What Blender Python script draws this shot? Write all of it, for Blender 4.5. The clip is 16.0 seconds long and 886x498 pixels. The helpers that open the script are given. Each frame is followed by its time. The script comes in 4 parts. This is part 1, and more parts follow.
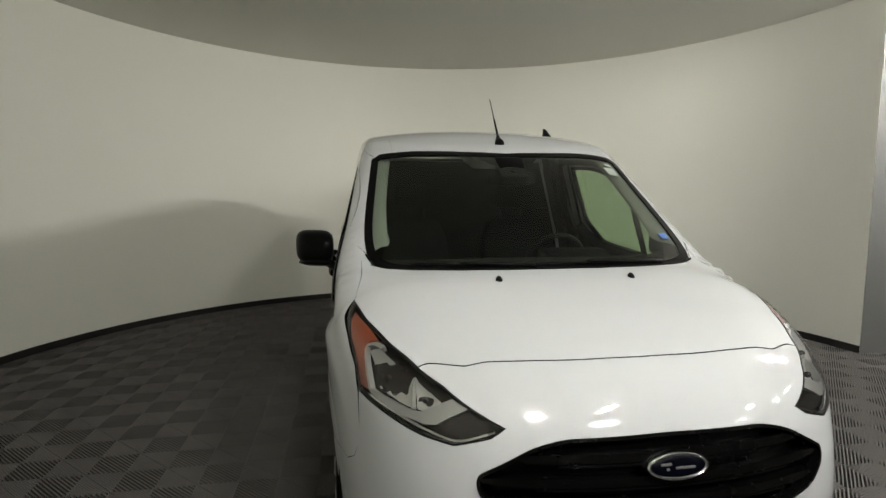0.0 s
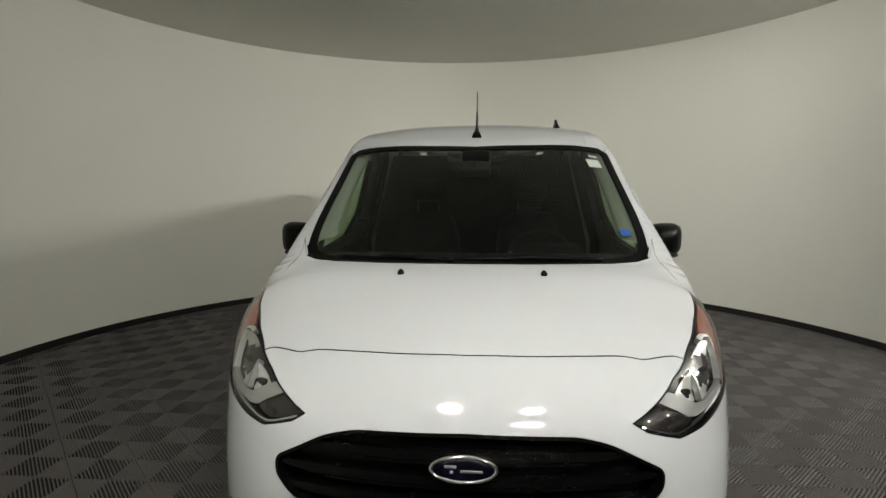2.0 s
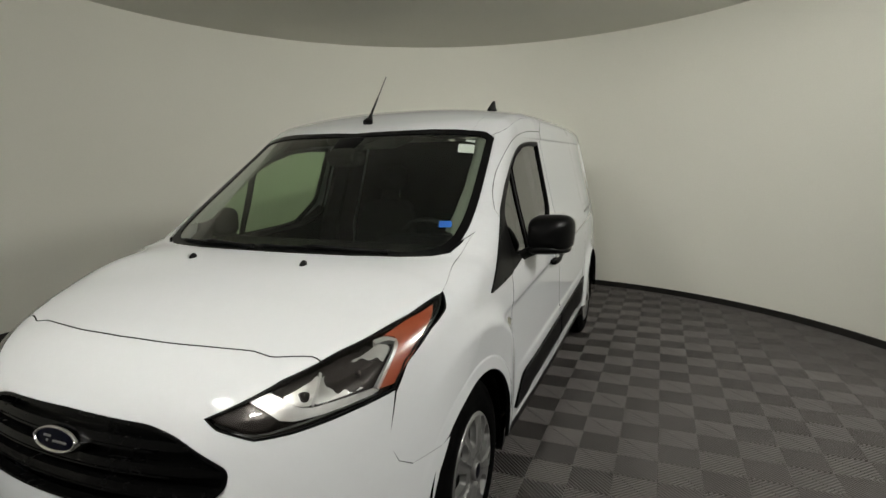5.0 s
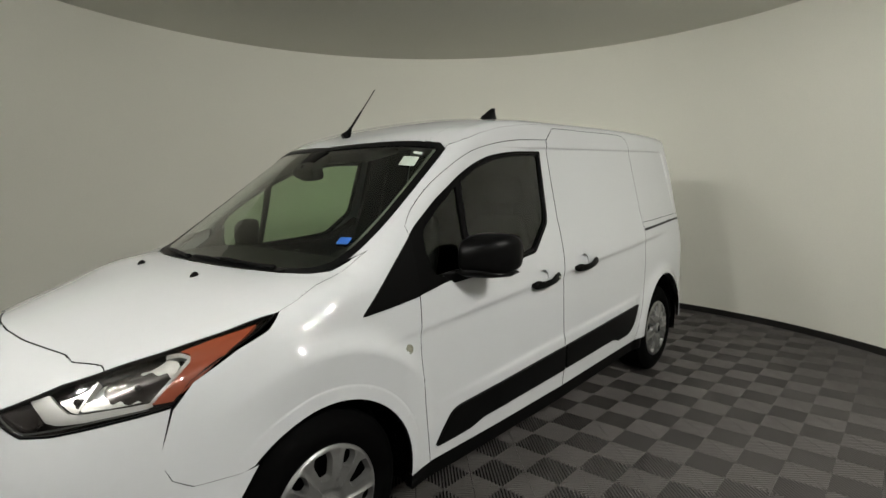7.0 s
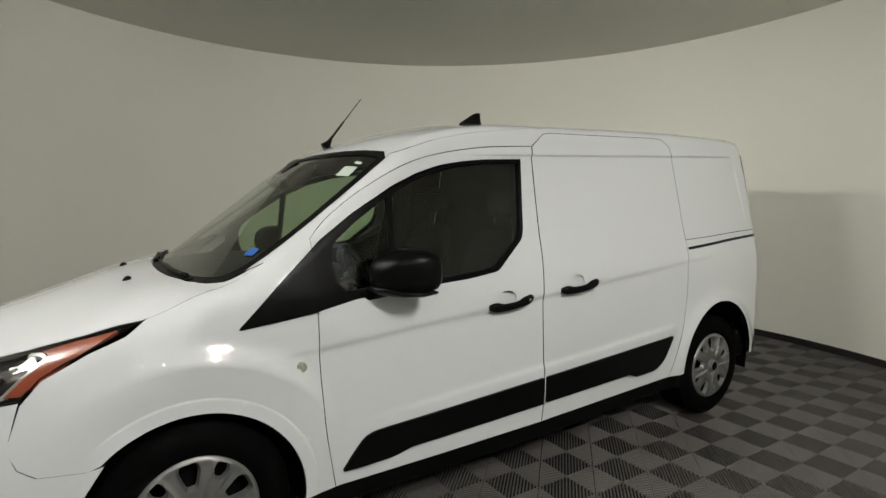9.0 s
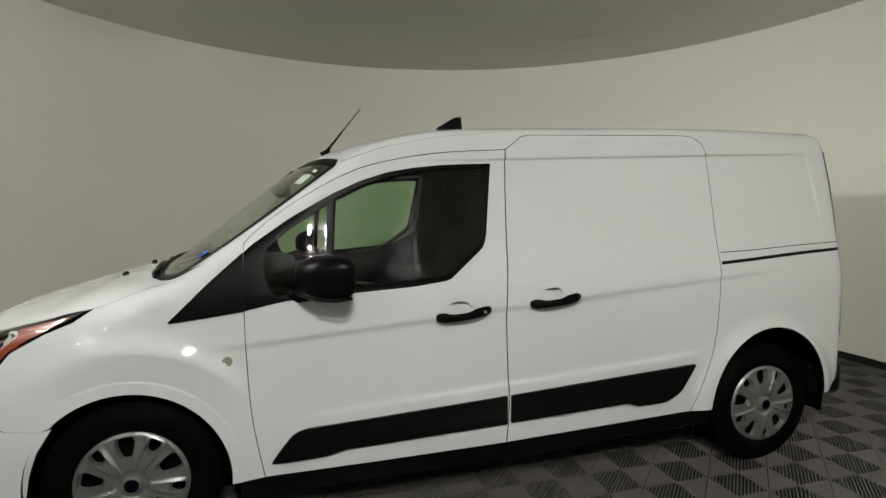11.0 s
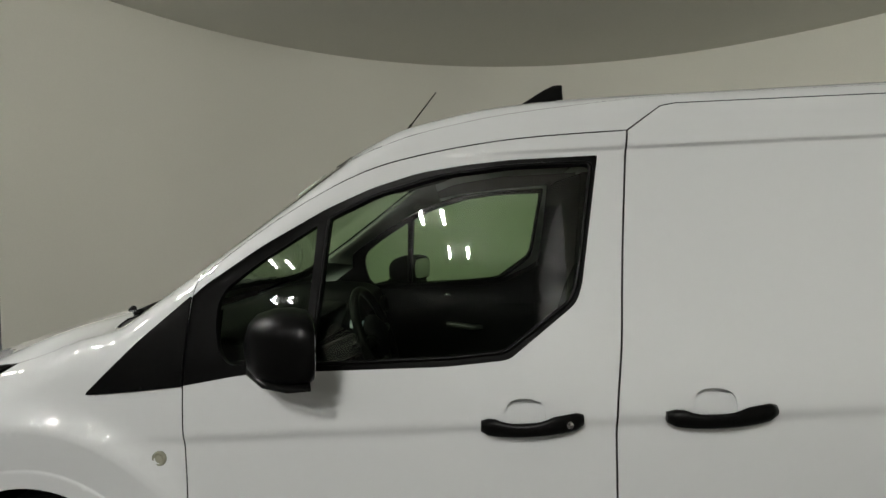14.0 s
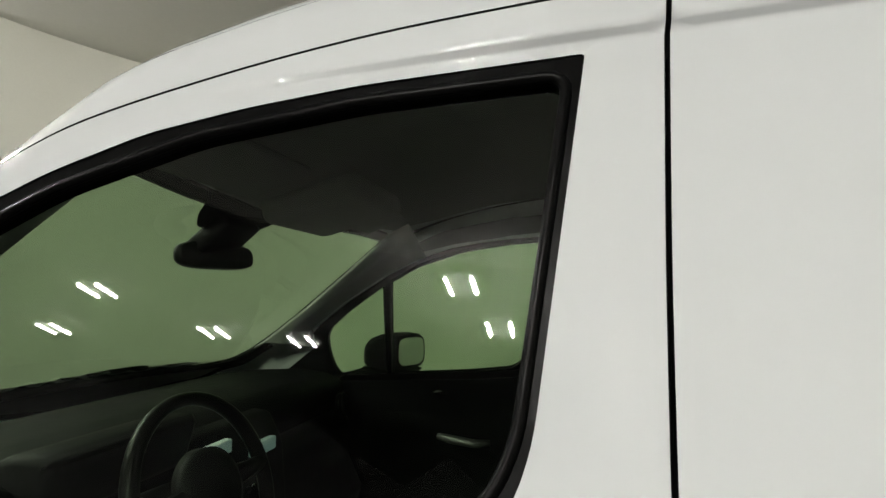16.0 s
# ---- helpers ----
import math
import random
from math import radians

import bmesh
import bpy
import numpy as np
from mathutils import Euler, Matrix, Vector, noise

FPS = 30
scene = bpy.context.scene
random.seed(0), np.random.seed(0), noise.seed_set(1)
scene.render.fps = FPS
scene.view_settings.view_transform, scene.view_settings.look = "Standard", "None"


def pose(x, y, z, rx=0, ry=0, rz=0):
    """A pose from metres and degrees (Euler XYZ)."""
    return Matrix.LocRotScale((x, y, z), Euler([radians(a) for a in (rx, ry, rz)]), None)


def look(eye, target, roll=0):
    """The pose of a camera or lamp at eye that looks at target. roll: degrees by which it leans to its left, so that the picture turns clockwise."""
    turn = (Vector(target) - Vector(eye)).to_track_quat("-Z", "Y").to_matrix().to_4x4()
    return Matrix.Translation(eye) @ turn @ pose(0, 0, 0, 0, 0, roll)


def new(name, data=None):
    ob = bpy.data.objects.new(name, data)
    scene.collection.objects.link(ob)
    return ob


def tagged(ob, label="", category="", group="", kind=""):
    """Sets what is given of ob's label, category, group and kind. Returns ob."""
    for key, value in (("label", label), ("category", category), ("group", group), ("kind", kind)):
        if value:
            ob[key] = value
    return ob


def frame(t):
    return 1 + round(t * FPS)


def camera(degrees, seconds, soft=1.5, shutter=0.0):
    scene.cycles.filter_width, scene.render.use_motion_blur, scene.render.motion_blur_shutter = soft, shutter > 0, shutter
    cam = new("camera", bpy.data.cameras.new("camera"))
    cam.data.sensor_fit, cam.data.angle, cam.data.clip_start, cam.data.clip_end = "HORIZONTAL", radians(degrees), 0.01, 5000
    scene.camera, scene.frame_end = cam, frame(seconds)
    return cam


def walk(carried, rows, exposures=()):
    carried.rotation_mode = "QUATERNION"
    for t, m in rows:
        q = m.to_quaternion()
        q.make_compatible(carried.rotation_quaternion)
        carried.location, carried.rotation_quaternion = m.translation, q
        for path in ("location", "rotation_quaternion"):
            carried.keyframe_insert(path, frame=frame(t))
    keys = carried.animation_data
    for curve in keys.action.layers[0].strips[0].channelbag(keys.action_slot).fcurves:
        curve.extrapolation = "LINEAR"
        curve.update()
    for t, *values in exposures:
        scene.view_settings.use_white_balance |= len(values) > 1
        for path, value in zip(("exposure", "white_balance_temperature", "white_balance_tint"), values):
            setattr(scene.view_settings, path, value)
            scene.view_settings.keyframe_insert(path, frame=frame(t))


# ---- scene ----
from mathutils.geometry import delaunay_2d_cdt

cam = camera(79.7, 16.0)

PATH = [
    (0, (-2.073, 0.831, 1.4), (-0.114, 0.48, 1.2), 0.1),
    (0.5, (-2.126, 0.616, 1.41), (-0.149, 0.396, 1.2), -0.0),
    (1, (-2.159, 0.408, 1.406), (-0.171, 0.38, 1.189), -0.1),
    (1.5, (-2.125, 0.177, 1.398), (-0.139, 0.276, 1.179), -0.0),
    (2, (-2.144, -0.05, 1.397), (-0.163, 0.108, 1.177), -0.1),
    (2.5, (-2.115, -0.254, 1.386), (-0.143, -0.019, 1.151), -0.0),
    (3, (-2.065, -0.487, 1.385), (-0.103, -0.192, 1.138), -0.2),
    (3.5, (-2.045, -0.724, 1.393), (-0.095, -0.355, 1.143), -0.1),
    (4, (-1.974, -0.958, 1.383), (-0.061, -0.433, 1.127), -0.2),
    (4.5, (-1.856, -1.188, 1.387), (0.016, -0.536, 1.124), -0.3),
    (5, (-1.738, -1.48, 1.398), (0.094, -0.725, 1.13), -0.3),
    (5.2, (-1.695, -1.587, 1.4), (0.118, -0.783, 1.139), -0.5),
    (7.3, (-0.899, -2.401, 1.407), (0.532, -1.022, 1.188), -0.2),
    (7.5, (-0.822, -2.455, 1.417), (0.578, -1.043, 1.202), -0.1),
    (8, (-0.619, -2.653, 1.422), (0.674, -1.14, 1.226), -0.3),
    (8.5, (-0.418, -2.724, 1.407), (0.751, -1.113, 1.214), -0.1),
    (9, (-0.212, -2.795, 1.421), (0.854, -1.114, 1.226), -0.0),
    (9.5, (-0.008, -2.977, 1.424), (0.942, -1.227, 1.244), -0.2),
    (9.7, (0.093, -3.027, 1.44), (0.973, -1.242, 1.248), -0.2),
    (11.8, (0.861, -3.137, 1.408), (1.194, -1.172, 1.248), 0.0),
    (12, (0.9, -3.094, 1.399), (1.178, -1.12, 1.24), 0.0),
    (12.5, (1.014, -2.898, 1.433), (1.21, -0.914, 1.274), 0.1),
    (13, (1.081, -2.735, 1.425), (1.217, -0.745, 1.28), 0.2),
    (13.5, (1.22, -2.531, 1.455), (1.177, -0.535, 1.325), -0.0),
    (14, (1.252, -2.223, 1.436), (1.07, -0.234, 1.325), 0.0),
    (14.5, (1.295, -1.955, 1.427), (1.071, 0.03, 1.333), 0.1),
    (15, (1.416, -1.712, 1.404), (1.149, 0.269, 1.337), -0.2),
    (15.5, (1.479, -1.439, 1.376), (1.093, 0.523, 1.44), -0.2),
    (16, (1.515, -1.259, 1.38), (1.05, 0.678, 1.556), -0.1),
]
walk(cam, [(t, look(eye, target, roll)) for t, eye, target, roll in PATH],
     exposures=((0, .0), (1.5, -.12), (5, -.12), (9.5, 0), (12, -.14), (14, -.24), (14.6, -.18), (15.2, -.04), (16, .38)))

# ---- light ----
world = bpy.data.worlds.new("world")
scene.world = world
world.use_nodes = True
world.node_tree.nodes["Background"].inputs[0].default_value = (.02, .02, .02, 1)
world.node_tree.nodes["Background"].inputs[1].default_value = 1.0

# x, y, radius, watts of the round lamps
LAMPS = ((-3.5, -.9, .26, 30),)
# x, y of the small twin tube lamps: the bright ones beside the van, fill added before it, the weaker ones
SIDE_TUBES = ((.67, -3.92), (.87, -4.73))
# unseen fill, placed to balance the light on walls and nose
FRONT_FILLS = ((-2.55, .3), (-2.5, -.8))
TUBES = ((-1.24, -5.1), (-2.17, -4.9), (-2.8, -3.95), (-4.24, -4.86))
ROOM_X, ROOM_Y, ROOM_R, ROOM_H = 1.65, 0.095, 3.774, 3.143


# ---- materials ----
def material(name, color, rough=.5, metal=0.0, coat=0.0, spec=.5):
    m = bpy.data.materials.new(name)
    m.use_nodes = True
    b = m.node_tree.nodes["Principled BSDF"]
    b.inputs["Base Color"].default_value = (*color, 1)
    b.inputs["Roughness"].default_value = rough
    b.inputs["Metallic"].default_value = metal
    b.inputs["Coat Weight"].default_value = coat
    b.inputs["Coat Roughness"].default_value = .03
    b.inputs["Specular IOR Level"].default_value = spec
    return m


def vary(m, scale, amount, rough=0.0, bump=0.0, fine=40.0, dist=.002):
    """Lays two scales of noise over a material's colour and roughness, and a fine relief."""
    nt = m.node_tree
    n, link = nt.nodes, nt.links.new
    b = n["Principled BSDF"]
    co = n.new("ShaderNodeTexCoord")
    big, small = n.new("ShaderNodeTexNoise"), n.new("ShaderNodeTexNoise")
    big.inputs["Scale"].default_value, big.inputs["Detail"].default_value = scale, 4
    small.inputs["Scale"].default_value, small.inputs["Detail"].default_value = fine, 3
    link(co.outputs["Object"], big.inputs["Vector"])
    link(co.outputs["Object"], small.inputs["Vector"])
    mix = n.new("ShaderNodeMath")
    mix.operation = "ADD"
    link(big.outputs["Fac"], mix.inputs[0])
    link(small.outputs["Fac"], mix.inputs[1])
    ran = n.new("ShaderNodeMapRange")
    ran.inputs[1].default_value, ran.inputs[2].default_value = .6, 1.4
    ran.inputs[3].default_value, ran.inputs[4].default_value = 1 - amount, 1 + amount
    link(mix.outputs[0], ran.inputs[0])
    col = n.new("ShaderNodeMix")
    col.data_type, col.blend_type = "RGBA", "MULTIPLY"
    col.inputs[0].default_value = 1
    col.inputs[6].default_value = b.inputs["Base Color"].default_value[:]
    link(ran.outputs[0], col.inputs[7])
    link(col.outputs[2], b.inputs["Base Color"])
    if rough:
        rr = n.new("ShaderNodeMapRange")
        base = b.inputs["Roughness"].default_value
        rr.inputs[1].default_value, rr.inputs[2].default_value = .6, 1.4
        rr.inputs[3].default_value, rr.inputs[4].default_value = max(base - rough, .02), base + rough
        link(mix.outputs[0], rr.inputs[0])
        link(rr.outputs[0], b.inputs["Roughness"])
    if bump:
        bp = n.new("ShaderNodeBump")
        bp.inputs["Strength"].default_value, bp.inputs["Distance"].default_value = bump, dist
        link(small.outputs["Fac"], bp.inputs["Height"])
        link(bp.outputs[0], b.inputs["Normal"])
    return m


def emitter(name, color, strength):
    m = material(name, (.8, .8, .8), .5)
    b = m.node_tree.nodes["Principled BSDF"]
    b.inputs["Emission Color"].default_value = (*color, 1)
    b.inputs["Emission Strength"].default_value = strength
    return m


def tinted_glass(name, color, rough=0.0, base=.038, power=4):
    """A thin pane: what is seen through it takes its tint, and it mirrors by Fresnel."""
    m = bpy.data.materials.new(name)
    m.use_nodes = True
    n, link = m.node_tree.nodes, m.node_tree.links.new
    n.remove(n["Principled BSDF"])
    out = n["Material Output"]
    tr, gl, mx, lw = (n.new("ShaderNodeBsdfTransparent"), n.new("ShaderNodeBsdfGlossy"), n.new("ShaderNodeMixShader"), n.new("ShaderNodeLayerWeight"))
    tr.inputs[0].default_value = (*color, 1)
    gl.inputs["Color"].default_value = (1, 1, 1, 1)
    gl.inputs["Roughness"].default_value = rough
    lw.inputs[0].default_value = .5
    pw, ma = n.new("ShaderNodeMath"), n.new("ShaderNodeMath")
    pw.operation, ma.operation = "POWER", "MULTIPLY_ADD"
    pw.inputs[1].default_value = power
    ma.inputs[1].default_value, ma.inputs[2].default_value = .9, base
    link(lw.outputs["Facing"], pw.inputs[0])
    link(pw.outputs[0], ma.inputs[0])
    link(ma.outputs[0], mx.inputs[0])
    link(tr.outputs[0], mx.inputs[1])
    link(gl.outputs[0], mx.inputs[2])
    link(mx.outputs[0], out.inputs[0])
    return m


WHITE = vary(material("white_paint", (.535, .55, .56), .35, 0, 1.0, 0.0), .8, .01)
BLACK = vary(material("black_plastic", (.003, .003, .003), .34, spec=.06), 3, .2, .06, .12, 260, .0005)
GRILLE_BLACK = vary(material("grille_black", (.002, .002, .002), .24, spec=.15), 5, .15, .06)
TINTED = vary(material("dark_lamp_bowl", (.035, .030, .028), .2, .5), 20, .2, .06, .3, 60, .002)
SATIN = vary(material("satin_black", (.0035, .0035, .0035), .34, spec=.08), 3, .15, .06)
RUBBER = vary(material("tyre_rubber", (.002, .002, .002), .6, spec=.015), 8, .25, .1, .2, 120, .001)
# black of the window seals, also put on panel rims as gap shade
SEAL_AND_SHADE = material("rubber_seal_and_gap_shade", (.0025, .0025, .0025), .35, spec=.05)
SILVER = vary(material("silver_plastic", (.24, .24, .235), .36, .75), 6, .06, .06)
CHROME = material("chrome", (.75, .75, .75), .07, 1)
BANDSILVER = vary(material("satin_silver_band", (.40, .40, .385), .36, .65), 10, .06, .05)
REFLECTOR = vary(material("reflector", (.50, .50, .48), .32, .75), 20, .1, .04, .5, 45, .004)
AMBER = material("amber_lens", (.21, .045, .018), .3, 0, .5)
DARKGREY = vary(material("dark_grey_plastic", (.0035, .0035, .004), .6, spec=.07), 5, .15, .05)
TRIM = vary(material("pale_grey_trim", (.17, .18, .16), .7), 4, .06)
PILLAR = vary(material("grey_roof_trim", (.03, .03, .028), .8), 4, .06)
LENS = vary(material("clear_repeater", (.22, .22, .17), .2, 0, 1), 30, .2)
LINER = vary(material("headliner_cloth", (.17, .17, .16), .9), 6, .08)
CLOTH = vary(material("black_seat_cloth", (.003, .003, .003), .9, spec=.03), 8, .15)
REFLECTION_GLOW = emitter("reflection_glow", (.55, .75, .85), .12)
BLUE = vary(material("blue_tag", (.018, .10, .38), .5), 9, .05)
PAPER = vary(material("pale_label", (.44, .50, .44), .6), 9, .05)
NAVY = material("navy_enamel", (.0008, .001, .004), .35, 0, 0, .08)
GLASS = tinted_glass("green_tint_glass", (.55, .69, .50), 0.0, .038)
WSGLASS = tinted_glass("windscreen_glass", (.70, .80, .67), 0.0, .024, 3.1)
CLEAR = tinted_glass("clear_lens", (.93, .94, .93))
MIRROR = material("mirror_glass", (.7, .72, .72), .03, 1)
WALLPAINT = vary(material("wall_paint", (.80, .795, .72), .75), .7, .03, .05, .06, 90, .001)
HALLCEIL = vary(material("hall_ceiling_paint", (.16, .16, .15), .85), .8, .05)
CEILPAINT = vary(material("ceiling_paint", (.72, .715, .655), .85), .8, .03)
RIB = vary(material("floor_tile_plastic", (.095, .088, .084), .45), 2.5, .12, .1, .1, 200, .0006)
UNDER = material("floor_underlay", (.006, .006, .006), .9)
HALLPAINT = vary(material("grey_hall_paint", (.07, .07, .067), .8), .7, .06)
SKIRT = material("black_skirting", (.012, .011, .010), .5)
TUBE = emitter("tube_light", (1, .98, .915), 220)
BRIGHT_TUBE = emitter("bright_tube_light", (1, .98, .915), 1900)
FRONT_FILL = emitter("front_fill_light", (1, .98, .915), 930)
LAMPBODY = material("white_lamp_housing", (.7, .7, .7), .5)


# ---- mesh helpers ----
def finish(ob, mat, smooth=True):
    ob.data.materials.append(mat)
    if smooth:
        for p in ob.data.polygons:
            p.use_smooth = True
    return ob


def part(name, bm, mat, parent=None, label="", smooth=True):
    me = bpy.data.meshes.new(name)
    bm.to_mesh(me)
    bm.free()
    ob = finish(new(name, me), mat, smooth)
    if parent is not None:
        ob.parent = parent
    if label:
        ob["label"] = label
    return ob


def from_lists(name, verts, faces, mat, parent=None, label="", normals=None, smooth=True):
    me = bpy.data.meshes.new(name)
    me.from_pydata([tuple(map(float, v)) for v in verts], [], [tuple(map(int, f)) for f in faces])
    ob = finish(new(name, me), mat, smooth)
    if normals is not None:
        me.normals_split_custom_set_from_vertices([tuple(map(float, n)) for n in normals])
    if parent is not None:
        ob.parent = parent
    if label:
        ob["label"] = label
    return ob


def holder(name, label="", category="", at=(0, 0, 0)):
    ob = new(name)
    ob.location = at
    ob.empty_display_size = .1
    return tagged(ob, label, category)


def box(bm, lo, hi, bevel=0.0, seg=2, m=None):
    r = bmesh.ops.create_cube(bm, size=1)
    vs = r["verts"]
    for v in vs:
        v.co = Vector([lo[i] + (v.co[i] + .5) * (hi[i] - lo[i]) for i in range(3)])
    if bevel:
        es = list({e for v in vs for e in v.link_edges})
        out = bmesh.ops.bevel(bm, geom=es, offset=bevel, segments=seg, affect="EDGES", profile=.5)
        vs = list({v for f in out["faces"] for v in f.verts} | {v for v in vs if v.is_valid})
    if m is not None:
        bmesh.ops.transform(bm, matrix=m, verts=vs)
    return vs


def tube(bm, pts, radii, n=10, caps=True):
    """A tube along pts, with a radius at each."""
    pts = [Vector(p) for p in pts]
    if not hasattr(radii, "__len__"):
        radii = [radii] * len(pts)
    rings, up = [], None
    for i, p in enumerate(pts):
        d = (pts[min(i + 1, len(pts) - 1)] - pts[max(i - 1, 0)]).normalized()
        if up is None:
            up = d.orthogonal().normalized()
        up = (up - d * up.dot(d)).normalized()
        side = d.cross(up)
        rings.append([bm.verts.new(p + (up * math.cos(a) + side * math.sin(a)) * radii[i]) for a in (2 * math.pi * k / n for k in range(n))])
    for a, b in zip(rings, rings[1:]):
        for k in range(n):
            bm.faces.new((a[k], a[(k + 1) % n], b[(k + 1) % n], b[k]))
    if caps:
        bm.faces.new(rings[0][::-1])
        bm.faces.new(rings[-1])


def lathe(bm, profile, n=48, m=None):
    """Turns (radius, height) pairs round the z axis."""
    rings = []
    for r, h in profile:
        if r < 1e-6:
            rings.append([bm.verts.new((0, 0, h))])
        else:
            rings.append([bm.verts.new((r * math.cos(2 * math.pi * k / n), r * math.sin(2 * math.pi * k / n), h)) for k in range(n)])
    made = [v for r in rings for v in r]
    for a, b in zip(rings, rings[1:]):
        for k in range(n):
            q = [a[k % len(a)], a[(k + 1) % len(a)], b[(k + 1) % len(b)], b[k % len(b)]]
            q = list(dict.fromkeys(q))
            if len(q) > 2:
                bm.faces.new(q)
    if m is not None:
        bmesh.ops.transform(bm, matrix=m, verts=made)


def loft(bm, rings, caps=True):
    rs = [[bm.verts.new(p) for p in r] for r in rings]
    for a, b in zip(rs, rs[1:]):
        for k in range(len(a)):
            bm.faces.new((a[k], a[(k + 1) % len(a)], b[(k + 1) % len(b)], b[k]))
    if caps:
        bm.faces.new(rs[0][::-1])
        bm.faces.new(rs[-1])


# ---- the van's skin ----
def pchip(xs, ys):
    xs, ys = np.array(xs, float), np.array(ys, float)
    h, d = np.diff(xs), np.diff(ys) / np.diff(xs)
    m = np.zeros(len(xs))
    m[0], m[-1] = d[0], d[-1]
    for i in range(1, len(xs) - 1):
        if d[i - 1] * d[i] > 0:
            w1, w2 = 2 * h[i] + h[i - 1], h[i] + 2 * h[i - 1]
            m[i] = (w1 + w2) / (w1 / d[i - 1] + w2 / d[i])

    def at(x):
        x = np.asarray(x, float)
        i = np.clip(np.searchsorted(xs, x) - 1, 0, len(xs) - 2)
        s = (x - xs[i]) / h[i]
        lo, hi = x < xs[0], x > xs[-1]
        v = (ys[i] * (1 + 2 * s) * (1 - s) ** 2 + m[i] * h[i] * s * (1 - s) ** 2
             + ys[i + 1] * s * s * (3 - 2 * s) + m[i + 1] * h[i] * s * s * (s - 1))
        return np.where(lo, ys[0] + m[0] * (x - xs[0]), np.where(hi, ys[-1] + m[-1] * (x - xs[-1]), v))
    return at


def smax(a, b, k):
    h = np.maximum(k - np.abs(a - b), 0) / k
    return np.maximum(a, b) + h * h * k / 4


FRONT_AXLE, REAR_AXLE, AXLE_Z = 0.0, 3.085, 0.325
plan_width = pchip([-.62, -.40, -.2, 0, .3, 1.0, 2.0, 2.8, 3.2, 3.5, 3.66], [.845, .868, .882, .892, .902, .905, .908, .908, .902, .888, .872])
hood_line = pchip([-.88, -.84, -.78, -.70, -.55, -.365, -.15, 0, .15, .4], [.775, .83, .885, .926, .975, 1.032, 1.085, 1.108, 1.12, 1.125])
roof_line = pchip([.4, .62, .83, 1.06, 1.26, 1.5, 1.83, 2.5, 3.0, 3.5, 3.66], [1.50, 1.60, 1.69, 1.762, 1.802, 1.824, 1.836, 1.858, 1.866, 1.862, 1.85])
nose_line = pchip([.15, .22, .35, .5, .62, .70, .785, .85, .95, 1.1], [-.80, -.87, -.90, -.91, -.90, -.885, -.865, -.835, -.77, -.62])


hood_crown = pchip([-.6, -.35, -.1, .15, .4], [.165, .115, .03, .035, .04])
hood_edge = pchip([-.6, -.35, -.1, .15, .4], [0, .1, .28, 0, .06])


def half_width(x, z):
    w = plan_width(x) - .245 * .05 * np.log1p(np.exp(np.clip((z - 1.0) / .05, -40, 40)))
    w = w - .12 * np.maximum(.5 - z, 0) ** 1.5
    line = .85 + .078 * (x - .44)
    w = w + .005 * (1 + np.tanh((z - line) / .012)) * np.clip((x - .1) / .4, 0, 1) * np.clip((3.3 - x) / .4, 0, 1) * np.clip((1.25 - z) / .2, 0, 1)
    fold = 1.627 + .036 * (x - 1.6)
    step = smax(z - fold, (x - 3.455 - .1 * (fold - z)) * .95, .05)
    w = w + .0052 * (1 + np.tanh(step / .0036)) * np.clip((x - 1.1) / .4, 0, 1) * np.clip((z - 1.22) / .3, 0, 1)
    sill = .539 + .060 * (x - .665)
    w = w + .004 * (1 + np.tanh((sill - z) / .010)) * np.clip((x - .50) / .45, 0, 1) * np.clip((2.66 - x) / .1, 0, 1)
    r = np.hypot(x - REAR_AXLE, z - AXLE_Z)
    w = w + .030 * np.exp(-np.maximum(r - .41, 0) ** 2 / .06 ** 2)
    # the front arch: a bulge, a hollow towards the wheel, a lip
    r = np.hypot(x - FRONT_AXLE, z - AXLE_Z)
    ease = np.clip((.52 - x) / .20, 0, 1)
    w = w + (.034 * np.exp(-np.maximum(r - .535, 0) ** 2 / .05 ** 2) - .013 * np.clip((.535 - r) / .11, 0, 1) + .004 * np.clip((.425 - r) / .008, 0, 1)) * ease * ease * (3 - 2 * ease)
    return w


def glass_line(x, y):
    return 1.105 + .80 * x - (.175 + .213 * np.clip(x, 0, .9)) * y * y


def body_field(x, y, z):
    """Below zero inside the van's outer skin."""
    a = np.abs(y)
    side = a - half_width(x, z)
    roof = roof_line(x) - .035 * (a / .6) ** 2.5
    shell = -smax(-glass_line(x, y), -roof, .05)
    top = smax(hood_line(x) - hood_crown(x) * y * y - hood_edge(x) * y ** 8, shell, .03)
    upper = (z - top) * .85
    nose = (nose_line(z) + .27 * y * y + .77 * y ** 6 - x) * .9
    back = x - 3.69 + .04 * a * a + .06 * np.maximum(z - 1.2, 0) ** 2
    return smax(smax(smax(side, upper, .055), nose, .09), back, .10)


def skin(o, d, reach=1.6):
    """Where rays from points inside the van, o along d, leave the skin."""
    o, d = np.atleast_2d(np.asarray(o, float)), np.atleast_2d(np.asarray(d, float))
    lo, hi = np.zeros(len(o)), np.full(len(o), reach)
    for _ in range(36):
        mid = (lo + hi) / 2
        p = o + mid[:, None] * d
        inside = body_field(p[:, 0], p[:, 1], p[:, 2]) < 0
        lo, hi = np.where(inside, mid, lo), np.where(inside, hi, mid)
    return o + lo[:, None] * d


